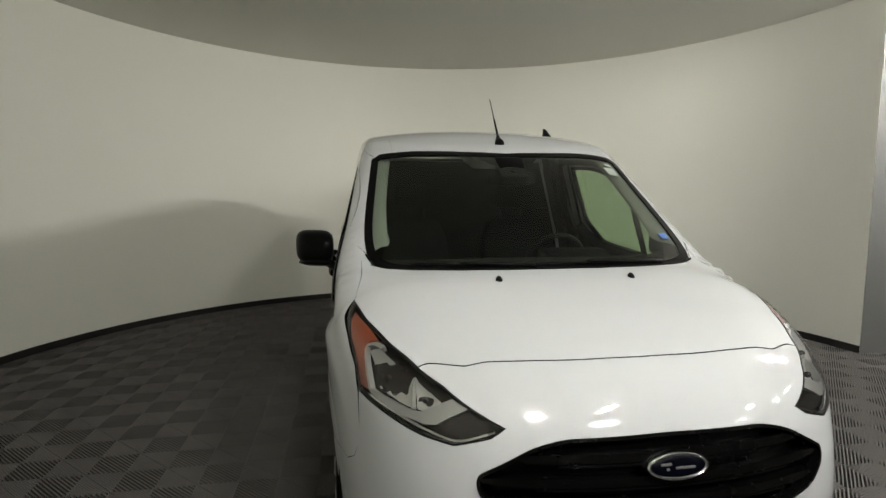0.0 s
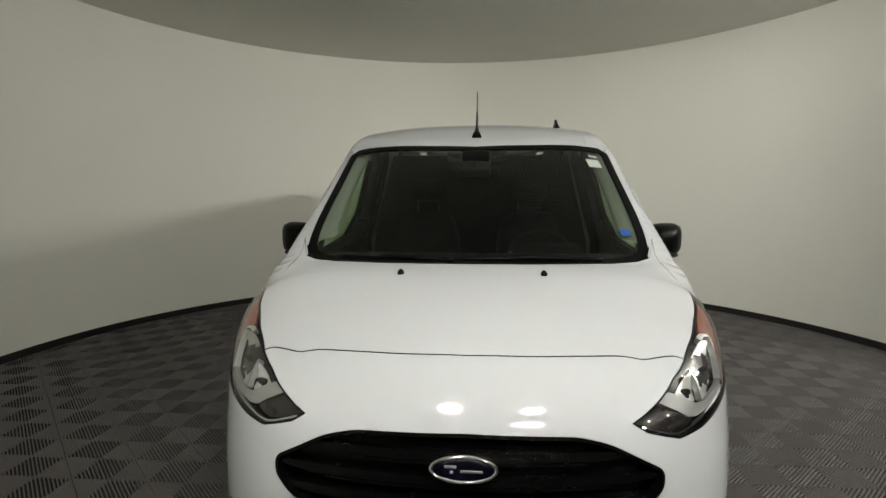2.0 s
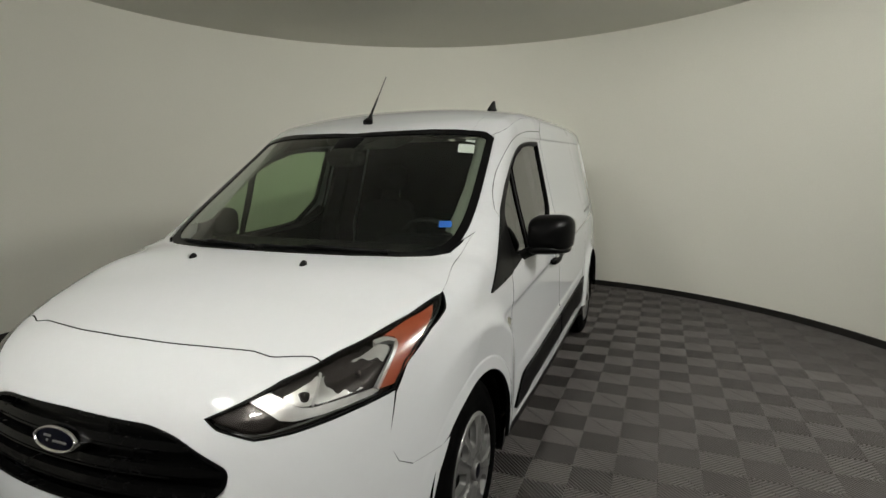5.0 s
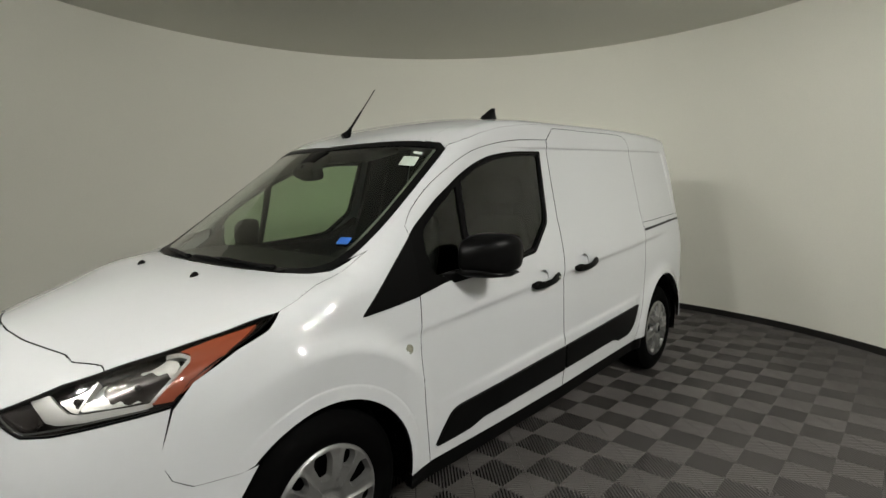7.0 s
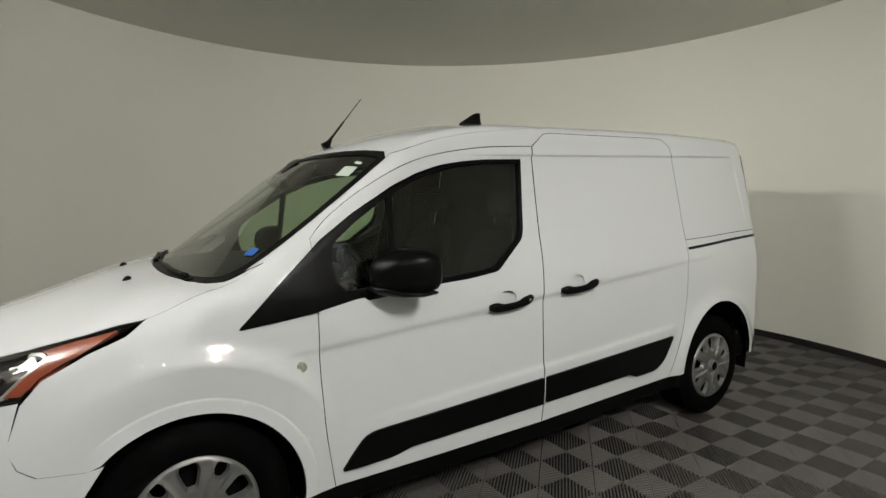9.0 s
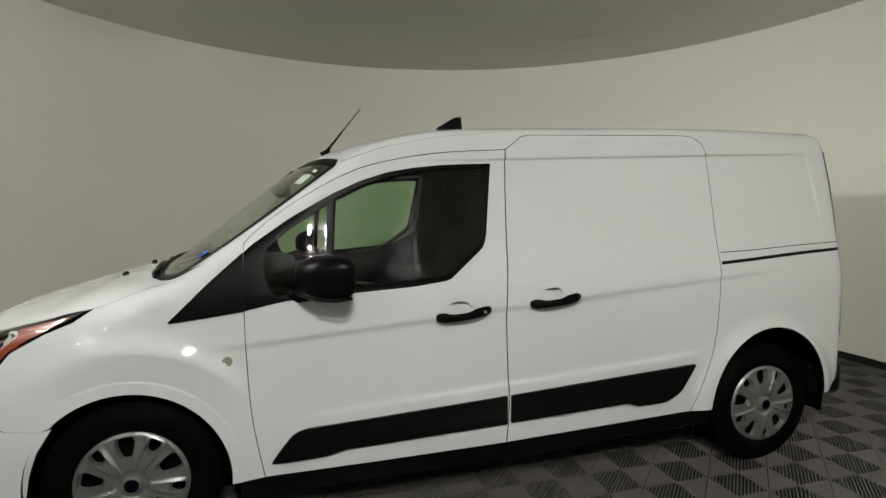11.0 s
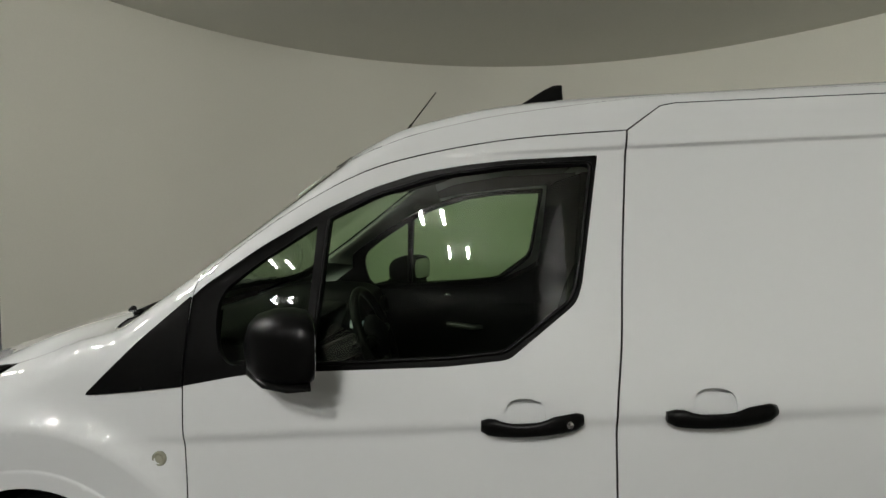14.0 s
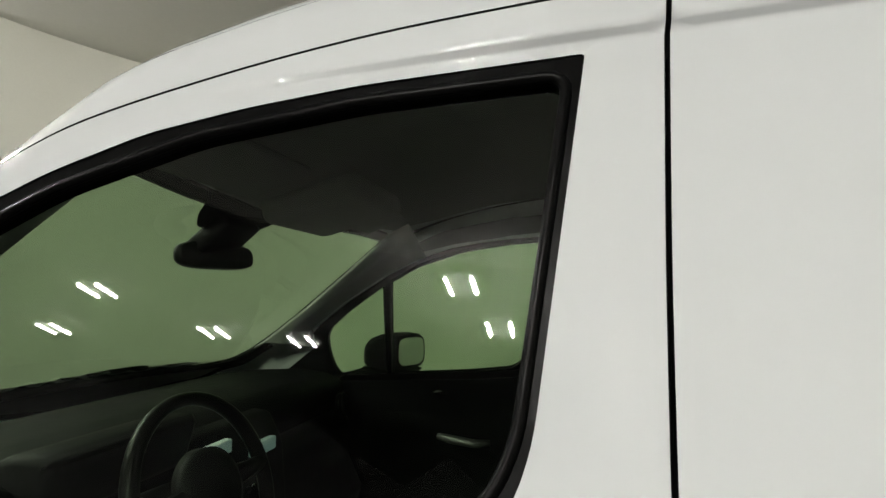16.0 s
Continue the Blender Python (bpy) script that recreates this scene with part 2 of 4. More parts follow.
def skin_normal(p):
    e, n = 2e-3, []
    for k in range(3):
        s = np.zeros(3)
        s[k] = e
        a, b = p + s, p - s
        n.append(body_field(a[:, 0], a[:, 1], a[:, 2]) - body_field(b[:, 0], b[:, 1], b[:, 2]))
    n = np.stack(n, 1)
    return n / np.maximum(np.linalg.norm(n, axis=1, keepdims=True), 1e-9)


def resample(pts, step, closed=True):
    pts = [np.array(p, float) for p in pts]
    out = []
    n = len(pts)
    for i in range(n if closed else n - 1):
        a, b = pts[i], pts[(i + 1) % n]
        k = max(1, int(np.ceil(np.linalg.norm(b - a) / step)))
        out += [a + (b - a) * j / k for j in range(k)]
    if not closed:
        out.append(pts[-1])
    return np.array(out)


def rounded(pts, radius, seg=4):
    """A closed outline with its corners rounded; a point may carry its own radius as a third number."""
    out, n = [], len(pts)
    for i in range(n):
        r = pts[i][2] if len(pts[i]) > 2 else radius
        a, p, b = (np.array(q[:2], float) for q in (pts[i - 1], pts[i], pts[(i + 1) % n]))
        u, v = a - p, b - p
        lu, lv = np.linalg.norm(u), np.linalg.norm(v)
        t = min(r, .45 * lu, .45 * lv)
        if t < 1e-4:
            out.append(p)
            continue
        s, e = p + u / lu * t, p + v / lv * t
        for k in range(seg + 1):
            w = k / seg
            out.append((1 - w) ** 2 * s + 2 * w * (1 - w) * p + w * w * e)
    return out


def curve_through(pts, step=.02):
    """An open line through points, smooth."""
    pts = [np.array(p, float) for p in pts]
    out = []
    for i in range(len(pts) - 1):
        p0, p1, p2, p3 = pts[max(i - 1, 0)], pts[i], pts[i + 1], pts[min(i + 2, len(pts) - 1)]
        k = max(2, int(np.linalg.norm(p2 - p1) / step))
        for j in range(k):
            t = j / k
            out.append(.5 * (2 * p1 + (p2 - p0) * t + (2 * p0 - 5 * p1 + 4 * p2 - p3) * t * t + (3 * p1 - p0 - 3 * p2 + p3) * t ** 3))
    out.append(pts[-1])
    return [tuple(p) for p in out]


def area(p):
    x, y = p[:, 0], p[:, 1]
    return .5 * np.sum(x * np.roll(y, -1) - y * np.roll(x, -1))


def inset(p, g):
    """Moves a closed dense outline inwards by g."""
    p = np.asarray(p, float)
    d = np.roll(p, -1, 0) - np.roll(p, 1, 0)
    d /= np.maximum(np.linalg.norm(d, axis=1, keepdims=True), 1e-9)
    n = np.stack([-d[:, 1], d[:, 0]], 1) * np.sign(area(p))
    return p + n * (g[:, None] if hasattr(g, "__len__") else g)


def inside(q, poly):
    x, y = q[:, 0], q[:, 1]
    res = np.zeros(len(q), bool)
    a, b = poly, np.roll(poly, -1, 0)
    for (x0, y0), (x1, y1) in zip(a, b):
        c = (y0 > y) != (y1 > y)
        if c.any():
            res ^= c & (x < (x1 - x0) * (y - y0) / (y1 - y0 + 1e-12) + x0)
    return res


def near(q, poly):
    a, b = poly, np.roll(poly, -1, 0)
    best = np.full(len(q), 9.0)
    for p0, p1 in zip(a, b):
        d = p1 - p0
        t = np.clip(((q - p0) @ d) / max(d @ d, 1e-12), 0, 1)
        best = np.minimum(best, np.linalg.norm(q - p0 - t[:, None] * d, axis=1))
    return best


NOSE_R = .85
FINE, COARSE = (-.016, -.009, -.005, -.002, .002, .005, .009, .016), (-.03, -.018, -.008, 0, .008, .018, .03)


def lift(kind, uv, sign=-1):
    """Points of the skin from flat ones: side (x, z), top (x, y), nose (turn about the front axle's middle, z)."""
    u, v = uv[:, 0], uv[:, 1]
    o = np.zeros((len(uv), 3))
    if kind == "side":
        o[:, 0], o[:, 2] = u, v
        return skin(o, np.tile((0, sign, 0), (len(uv), 1)), 1.4)
    if kind == "top":
        o[:, 0], o[:, 1], o[:, 2] = u, v, .62
        return skin(o, np.tile((0, 0, 1), (len(uv), 1)), 1.6)
    o[:, 2] = v
    d = np.stack([-np.cos(u / NOSE_R), np.sin(u / NOSE_R), 0 * u], 1)
    return skin(o, d, 1.6)


def flat(kind, p):
    p = np.asarray(p, float)
    if kind == "side":
        return p[:, [0, 2]]
    if kind == "top":
        return p[:, [0, 1]]
    return np.stack([np.arctan2(p[:, 1], -p[:, 0]) * NOSE_R, p[:, 2]], 1)


def triangulate(outline, holes, step, extra=None):
    loops = [outline, *holes]
    verts = np.concatenate(loops)
    edges, at = [], 0
    for lp in loops:
        edges += [(at + i, at + (i + 1) % len(lp)) for i in range(len(lp))]
        at += len(lp)
    lo, hi = outline.min(0), outline.max(0)
    gx, gy = np.arange(lo[0], hi[0], step), np.arange(lo[1], hi[1], step * .87)
    grid = np.array([(x + (step / 2 if j % 2 else 0), y) for j, y in enumerate(gy) for x in gx])
    if extra is not None and len(extra):
        far = np.array([np.min(np.abs(extra - q).sum(1)) > step * .45 for q in grid])
        grid = np.concatenate([grid[far], extra])
    if len(grid):
        tight = np.full(len(grid), step * .55)
        if extra is not None and len(extra):
            tight[-len(extra):] = .006
        ok = inside(grid, outline) & (near(grid, outline) > tight)
        for h in holes:
            ok &= ~inside(grid, h) & (near(grid, h) > tight)
        grid = grid[ok]
        if len(grid):
            verts = np.concatenate([verts, grid])
    vs, es, fs, *_ = delaunay_2d_cdt([Vector(v) for v in verts], edges, [], 0, 1e-6)
    vs = np.array([tuple(v) for v in vs])
    fs = np.array([f for f in fs if len(f) == 3])
    mid = vs[fs].mean(1)
    ok = inside(mid, outline)
    for h in holes:
        ok &= ~inside(mid, h)
    fs = fs[ok]
    return vs, fs


def panel(name, kind, outline, mat, parent, holes=(), painted=0, sign=-1, gap=.002, out=0.0, deep=.016, step=.035, edge=.02, label=""):
    """A pressed panel of the van's skin: an outline on it, its openings, its folded edge. The rims of the last painted
    openings are not blackened.
    """
    outline = resample(outline, edge)
    if gap:
        outline = inset(outline, gap)
    holes = [resample(h, edge) for h in holes]
    extra = None
    if kind == "side" and mat is WHITE and step > .02:
        extra = np.array([(x, z + d) for x in np.arange(.2, 3.6, .022) for z, ds in ((1.627 + .036 * (x - 1.6), FINE), (.85 + .078 * (x - .44), COARSE), (.539 + .060 * (x - .665), COARSE)) for d in ds]
                         + [(q * math.cos(b), AXLE_Z + q * math.sin(b)) for q in (.400, .415, .422, .428, .440, .515, .530, .540, .555) for b in np.arange(-.1, 3.2, .05)]
                         + [(3.455 + .1 * (1.69 - z) + d, z) for z in np.arange(1.25, 1.69, .02) for d in FINE])
    uv, fs = triangulate(outline, holes, step, extra)
    p = lift(kind, uv, sign)
    nrm = skin_normal(p)
    p = p + nrm * (out(uv)[:, None] if callable(out) else out)
    a, b, c = p[fs[:, 0]], p[fs[:, 1]], p[fs[:, 2]]
    flip = (np.cross(b - a, c - a) * nrm[fs[:, 0]]).sum(1) < 0
    fs[flip] = fs[flip][:, ::-1]
    verts, faces, normals = list(p), [tuple(f) for f in fs], list(nrm)
    shown = len(faces)
    ends = len(outline) + sum(len(h) for h in holes)
    plain = ends - sum(len(h) for h in holes[len(holes) - painted:])
    bare = []
    if deep:
        count = {}
        for f in faces:
            for i in range(3):
                e = (f[i], f[(i + 1) % 3])
                count[tuple(sorted(e))] = count.get(tuple(sorted(e)), 0) + 1
        rim = [(f[i], f[(i + 1) % 3]) for f in list(faces) for i in range(3) if count[tuple(sorted((f[i], f[(i + 1) % 3])))] == 1]
        low = {}
        for i, j in rim:
            e = p[j] - p[i]
            side = np.cross(e, nrm[i])
            side /= max(np.linalg.norm(side), 1e-9)
            for k in (i, j):
                low.setdefault(k, []).append(side)
        top, bot = {}, {}
        for k, ss in low.items():
            s = np.mean(ss, 0)
            s /= max(np.linalg.norm(s), 1e-9)
            top[k], bot[k] = len(verts), len(verts) + 1
            verts += [p[k], p[k] - nrm[k] * deep]
            normals += [s, s]
        for i, j in rim:
            faces.append((top[j], top[i], bot[i], bot[j]))
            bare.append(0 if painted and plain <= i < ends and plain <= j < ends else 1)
    ob = from_lists(name, verts, faces, mat, parent, label, normals)
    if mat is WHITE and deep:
        # the folded rims are coloured black, standing for the shade in the gaps
        ob.data.materials.append(SEAL_AND_SHADE)
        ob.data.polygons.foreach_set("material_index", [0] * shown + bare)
    return ob


# ---- the room ----
def room_radius(a, r):
    """The booth is round where it is seen and deeper at the end where one comes in."""
    d = math.degrees(a) % 360
    s = max(0, min(1, (d - 166) / 4)) if d < 200 else max(0, min(1, (272.5 - d) / 3))
    return r + 6.0 * s * s * (3 - 2 * s)


def ring_wall(name, r0, r1, z0, z1, mat, label, hall, category="wall"):
    bm = bmesh.new()
    n = 360
    prof = [(r0, z0), (r1, z0), (r1, z1), (r0, z1), (r0, z0)]
    lathe(bm, prof, n)
    for v in bm.verts:
        a, r = math.atan2(v.co.y, v.co.x), math.hypot(v.co.x, v.co.y)
        q = room_radius(a, r) / r
        v.co = Vector((v.co.x * q + ROOM_X, v.co.y * q + ROOM_Y, v.co.z))
    bmesh.ops.remove_doubles(bm, verts=bm.verts, dist=1e-5)
    drop = []
    for fc in bm.faces:
        c = fc.calc_center_median()
        if (165.8 < math.degrees(math.atan2(c.y - ROOM_Y, c.x - ROOM_X)) % 360 < 272.5) != hall:
            drop.append(fc)
    bmesh.ops.delete(bm, geom=drop, context="FACES")
    bmesh.ops.recalc_face_normals(bm, faces=bm.faces)
    ob = part(name, bm, mat)
    me = ob.data
    for p in me.polygons:
        p.use_smooth = abs(p.normal.z) < .5
    me.set_sharp_from_angle(angle=radians(40))
    return tagged(ob, label, category, "", "structure")


ring_wall("wall_round", ROOM_R, ROOM_R + .12, -.02, ROOM_H, WALLPAINT, "round painted wall of a photo booth, plain warm white", False)
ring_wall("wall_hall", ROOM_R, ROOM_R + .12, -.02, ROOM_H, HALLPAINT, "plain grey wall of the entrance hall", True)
ring_wall("baseboard", ROOM_R - .018, ROOM_R - .002, -.004, .062, SKIRT, "black skirting strip along the round wall", False, "skirting")

bm = bmesh.new()
lathe(bm, [(0, ROOM_H + .002), (ROOM_R + .12, ROOM_H + .002), (ROOM_R + .12, ROOM_H + .12), (0, ROOM_H + .12)], 128, pose(ROOM_X, ROOM_Y, 0))
tagged(part("ceiling", bm, CEILPAINT, smooth=False), "flat grey round ceiling of the booth", "ceiling", "", "structure")
bm = bmesh.new()
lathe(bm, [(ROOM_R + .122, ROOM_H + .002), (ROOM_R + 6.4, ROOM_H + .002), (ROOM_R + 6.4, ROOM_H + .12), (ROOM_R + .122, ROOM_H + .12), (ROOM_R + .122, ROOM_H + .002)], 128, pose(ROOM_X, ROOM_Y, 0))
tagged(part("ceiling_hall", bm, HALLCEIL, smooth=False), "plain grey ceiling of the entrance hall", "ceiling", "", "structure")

bm = bmesh.new()
lathe(bm, [(0, -.016), (ROOM_R + 6.4, -.016), (ROOM_R + 6.4, -.08), (0, -.08)], 128, pose(ROOM_X, ROOM_Y, 0))
floor = tagged(part("floor", bm, UNDER, smooth=False), "dark ribbed plastic tile floor laid in a chequer of rib directions", "floor", "", "structure")

# ---- the van ----
van = holder("cargo_van", "white panel van with black plastic trim parked on the tile floor", "van", (1.5, 0, 0))
VAN_BACK = Matrix.Translation((-1.5, 0, 0))


def under(ob, parent=van):
    ob.parent = parent
    if parent is van:
        ob.matrix_parent_inverse = VAN_BACK
    return ob


def flip_y(pts, sign):
    """Flat top outlines are drawn for the +y half."""
    return [(p[0], p[1] * sign, *p[2:]) for p in pts]


ARC_F = [(FRONT_AXLE + .372 * math.cos(a), AXLE_Z + .374 * math.sin(a)) for a in np.linspace(radians(-6), radians(136), 30)]
ARC_R = [(REAR_AXLE + .385 * math.cos(a), .345 + .415 * math.sin(a)) for a in np.linspace(radians(2), radians(178), 36)]
HOOD_SIDE = curve_through([(.275, .790), (.20, .778), (.06, .780), (-.05, .800), (-.132, .812)])
HOOD_HEAD = curve_through([(-.132, .812), (-.266, .778), (-.342, .747), (-.44, .706), (-.521, .662), (-.572, .636)])
HOOD_GAP = curve_through([(-.572, .636), (-.569, .607), (-.591, .558), (-.617, .503), (-.617, .45), (-.645, .33), (-.672, .18), (-.682, 0)])
WS_LOW = curve_through([(-.032, 0), (-.026, .2), (-.006, .377), (.042, .56), (.095, .672), (.148, .728)])
WS_SIDE = curve_through([(.208, .753), (.300, .760), (.43, .753), (.606, .731), (.820, .702)])
WS_TOP = curve_through([(.838, .655), (.765, .45), (.712, .25), (.680, 0)])
DOOR_TOP = curve_through([(.437, 1.262), (.512, 1.335), (.669, 1.448), (.87, 1.556), (1.049, 1.612), (1.304, 1.654), (1.609, 1.674)])
DOOR_FRONT = curve_through([(.437, 1.262), (.437, 1.10), (.437, .959), (.441, .773), (.457, .536), (.496, .288)])
GAP_B = curve_through([(1.609, 1.674), (1.590, 1.40), (1.576, 1.144), (1.561, .927), (1.574, .524), (1.567, .308)])
SLIDE_TOP = [(1.609, 1.674), (1.70, 1.742), (1.74, 1.750), (2.60, 1.774), (2.68, 1.768), (2.735, 1.73), (2.758, 1.668)]
GAP_C = curve_through([(2.758, 1.668), (2.757, 1.444), (2.752, 1.213), (2.752, 1.10), (2.741, .893), (2.718, .68), (2.636, .468), (2.584, .348)])
WINDOW = [(.436, .994, .0), (.436, 1.226, 0), (.468, 1.256), (.62, 1.362), (.805, 1.469), (.93, 1.525), (1.053, 1.564), (1.18, 1.585), (1.305, 1.598), (1.533, 1.608, .006),
          (1.484, 1.266), (1.468, 1.222, .02), (1.305, 1.088, .02), (1.286, 1.08), (1.135, 1.061), (.773, 1.04), (.594, 1.026)]
SAIL = [(.150, .958, .016), (.300, 1.105), (.4358, 1.225, .004), (.4358, .993, .004), (.30, .975)]
MAIN_GLASS = [(.812, 1.437, .005), (.938, 1.500), (1.119, 1.553), (1.306, 1.577), (1.513, 1.585, .018), (1.468, 1.27), (1.450, 1.230, .02), (1.288, 1.104, .02), (1.13, 1.085), (.786, 1.062, .005)]
QUARTER_GLASS = [(.775, 1.420, .006), (.760, 1.062, .006), (.560, 1.050), (.530, 1.080), (.512, 1.150), (.512, 1.212), (.532, 1.250, .02), (.62, 1.320)]
ROOF_EDGE = curve_through([(.84, 1.607), (.95, 1.645), (1.06, 1.680), (1.26, 1.722), (1.5, 1.752), (1.74, 1.776), (2.2, 1.790), (2.64, 1.800), (3.2, 1.806), (3.60, 1.795)], .04)


CUP_FRONT = [(1.338 + .050 * math.copysign(abs(math.cos(a)) ** .8, math.cos(a)), .946 + .043 * math.copysign(abs(math.sin(a)) ** .7, math.sin(a))) for a in np.linspace(0, 2 * math.pi, 28, endpoint=False)]
CUP_SLIDE = [(p[0] + .455, p[1] + .040) for p in CUP_FRONT]


def on_top(line, sign=1):
    return lift("top", np.array([(p[0], p[1] * sign) for p in line]))


def roof_rim(sign):
    return lift("side", np.array(ROOF_EDGE), sign)


grp = {}
for sign, who in ((-1, "driver"), (1, "passenger")):
    front = flat("side", on_top(HOOD_SIDE[::-1], sign))
    pillar = flat("side", on_top(WS_SIDE, sign))
    outline = (list(map(tuple, front[1:])) + list(map(tuple, pillar)) + ROOF_EDGE + [(3.66, 1.76), (3.675, 1.5), (3.67, 1.0), (3.66, .62), (3.60, .42), (3.50, .36)]
               + ARC_R + [(2.70, .352), (2.588, .348)] + GAP_C[::-1][1:] + SLIDE_TOP[::-1][1:-1] + [(p[0], p[1] + .0016 * min(1, max(0, (p[0] - .75) / .15))) for p in DOOR_TOP[::-1]] + [(p[0] - .0018 * min(1, max(0, (1.2 - p[1]) / .1)), p[1]) for p in DOOR_FRONT[1:]] + [(.40, .285)]
               + ARC_F + [(-.30, .572), (-.43, .572), (-.478, .60), (-.505, .66), (-.462, .795), (-.405, .863), (-.28, .934), (-.18, .975)])
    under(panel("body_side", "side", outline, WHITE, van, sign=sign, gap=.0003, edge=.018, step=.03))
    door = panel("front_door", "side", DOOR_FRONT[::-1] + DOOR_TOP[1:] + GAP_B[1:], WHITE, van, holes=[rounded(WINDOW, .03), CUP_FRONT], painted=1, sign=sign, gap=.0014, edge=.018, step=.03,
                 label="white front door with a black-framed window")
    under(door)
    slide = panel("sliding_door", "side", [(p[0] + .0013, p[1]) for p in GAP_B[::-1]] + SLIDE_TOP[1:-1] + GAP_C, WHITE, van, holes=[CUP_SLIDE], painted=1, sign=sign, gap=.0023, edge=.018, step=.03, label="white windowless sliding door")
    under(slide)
    panel("window_frame", "side", rounded(WINDOW, .03), SEAL_AND_SHADE, door, holes=[rounded(MAIN_GLASS, .03), rounded(QUARTER_GLASS, .03)], sign=sign, gap=0, out=-.003, deep=.02, edge=.015, step=.03)
    panel("window_pane", "side", rounded(MAIN_GLASS, .03), GLASS, door, sign=sign, gap=-.004, out=-.012, deep=0, step=.05).visible_shadow = False
    panel("quarter_pane", "side", rounded(QUARTER_GLASS, .03), GLASS, door, sign=sign, gap=-.004, out=-.010, deep=0, step=.05).visible_shadow = False
    under(panel("sail_trim", "side", rounded(SAIL, .02), BLACK, van, sign=sign, gap=0, out=.006, deep=.012, edge=.012, step=.02, label="black plastic corner trim ahead of the door window"))
    bm = bmesh.new()
    bead = lift("side", inset(resample(rounded(MAIN_GLASS, .03), .015), -.004), sign)
    tube(bm, [Vector(q) + Vector((0, -sign * .004, 0)) for q in list(bead) + [bead[0]]], .006, 8, False)
    part("glass_run", bm, SEAL_AND_SHADE, door)
    # roof's outer strip
    rim = flat("top", roof_rim(sign))
    inner = [(x, sign * .592) for x in np.linspace(3.62, .83, 40)]
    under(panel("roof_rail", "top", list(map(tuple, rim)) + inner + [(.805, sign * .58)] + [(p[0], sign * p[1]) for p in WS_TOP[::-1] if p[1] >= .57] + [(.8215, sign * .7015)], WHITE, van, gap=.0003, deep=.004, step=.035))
    grp[sign] = (door, slide)

under(panel("hood", "top", [(p[0], p[1]) for p in HOOD_SIDE + HOOD_HEAD[1:] + HOOD_GAP[1:]] + flip_y((HOOD_SIDE + HOOD_HEAD[1:] + HOOD_GAP[1:])[::-1], -1)[1:]
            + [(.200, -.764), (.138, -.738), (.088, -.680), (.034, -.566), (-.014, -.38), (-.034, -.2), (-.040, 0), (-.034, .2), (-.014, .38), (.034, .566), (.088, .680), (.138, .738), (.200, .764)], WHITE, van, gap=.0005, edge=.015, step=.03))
ws = WS_LOW + WS_SIDE + WS_TOP
ws = ws + flip_y(ws[::-1], -1)[1:-1]
ws_in = [(p[0], p[1]) for p in inset(resample(ws, .02), .036)]
under(panel("windscreen_border", "top", ws, SATIN, van, holes=[ws_in], gap=.001, out=-.001, deep=.01, edge=.018, step=.03))
pane = under(panel("windscreen", "top", ws_in, WSGLASS, van, gap=-.006, out=-.004, deep=0, step=.05))
pane.visible_shadow = False
for sign in (-1, 1):
    foot = [(.150, .737), (.210, .761), (.30, .768), (.37, .765), (.35, .80), (.25, .80), (.16, .768)]
    under(panel("pillar_foot", "top", flip_y(foot, sign), WHITE, van, gap=0, out=-.003, deep=0, edge=.012, step=.02))
under(panel("roof", "top", [(.83, .592), (.805, .58)] + [(p[0], p[1]) for p in WS_TOP if p[1] < .57] + [(p[0], -p[1]) for p in WS_TOP[::-1] if p[1] < .57][1:]
            + [(.805, -.58), (.83, -.592)] + [(x, -.592) for x in np.linspace(.9, 3.62, 40)] + [(3.64, -.3), (3.645, 0), (3.64, .3)] + [(x, .592) for x in np.linspace(3.62, .9, 40)], WHITE, van, gap=.0003, deep=.004, step=.04))

# ---- front end ----
HL_INNER = [(-.659, .575, .871), (-.715, .529, .842), (-.762, .478, .815), (-.793, .434, .795), (-.792, .472, .771), (-.763, .565, .745), (-.707, .643, .754), (-.594, .74, .780), (-.466, .809, .802)]
HEADLIGHT = [tuple(p) for p in lift("top", np.array(HOOD_HEAD))] + HL_INNER + [(-.41, .817, .869), (-.284, .834, .939)]
GRILLE = [(-.842, 0, .780), (-.828, .29, .774), (-.823, .372, .755), (-.80, .515, .680), (-.805, .51, .635), (-.83, .455, .585), (-.87, .35, .560), (-.90, .147, .556), (-.91, 0, .555)]


def mirrored(pts):
    return pts + [(p[0], -p[1], p[2]) for p in pts[::-1] if p[1] > 1e-6]


def nose_uv(pts, sign=1):
    return [tuple(q) for q in flat("nose", [(p[0], p[1] * sign, p[2]) for p in pts])]


gap3 = on_top([(p[0] - .0032 * min(1, max(0, (.72 - p[1]) / .05)), p[1]) for p in HOOD_GAP])
half = [(-.25, .868, .583), (-.30, .862, .572), (-.43, .835, .572), (-.478, .82, .60), (-.505, .81, .66)]
side_low = [(-.37, .86, .30), (-.345, .86, .40), (-.31, .865, .49)]
low = [(-.40, .84, .235), (-.6, .75, .215), (-.8, .4, .21), (-.86, 0, .21)]
bumper = ([tuple(p) for p in gap3[::-1]] + HL_INNER + half[::-1] + side_low[::-1] + low)
bumper = bumper + [(p[0], -p[1], p[2]) for p in bumper[::-1]][1:-1]
LOWER_GRILLE = mirrored([(-.9, 0, .40), (-.85, .35, .40), (-.80, .48, .37), (-.80, .46, .27), (-.86, 0, .26)])
FOG = [(-.72, .60, .46), (-.62, .70, .46), (-.60, .72, .40), (-.64, .69, .31), (-.74, .57, .31)]
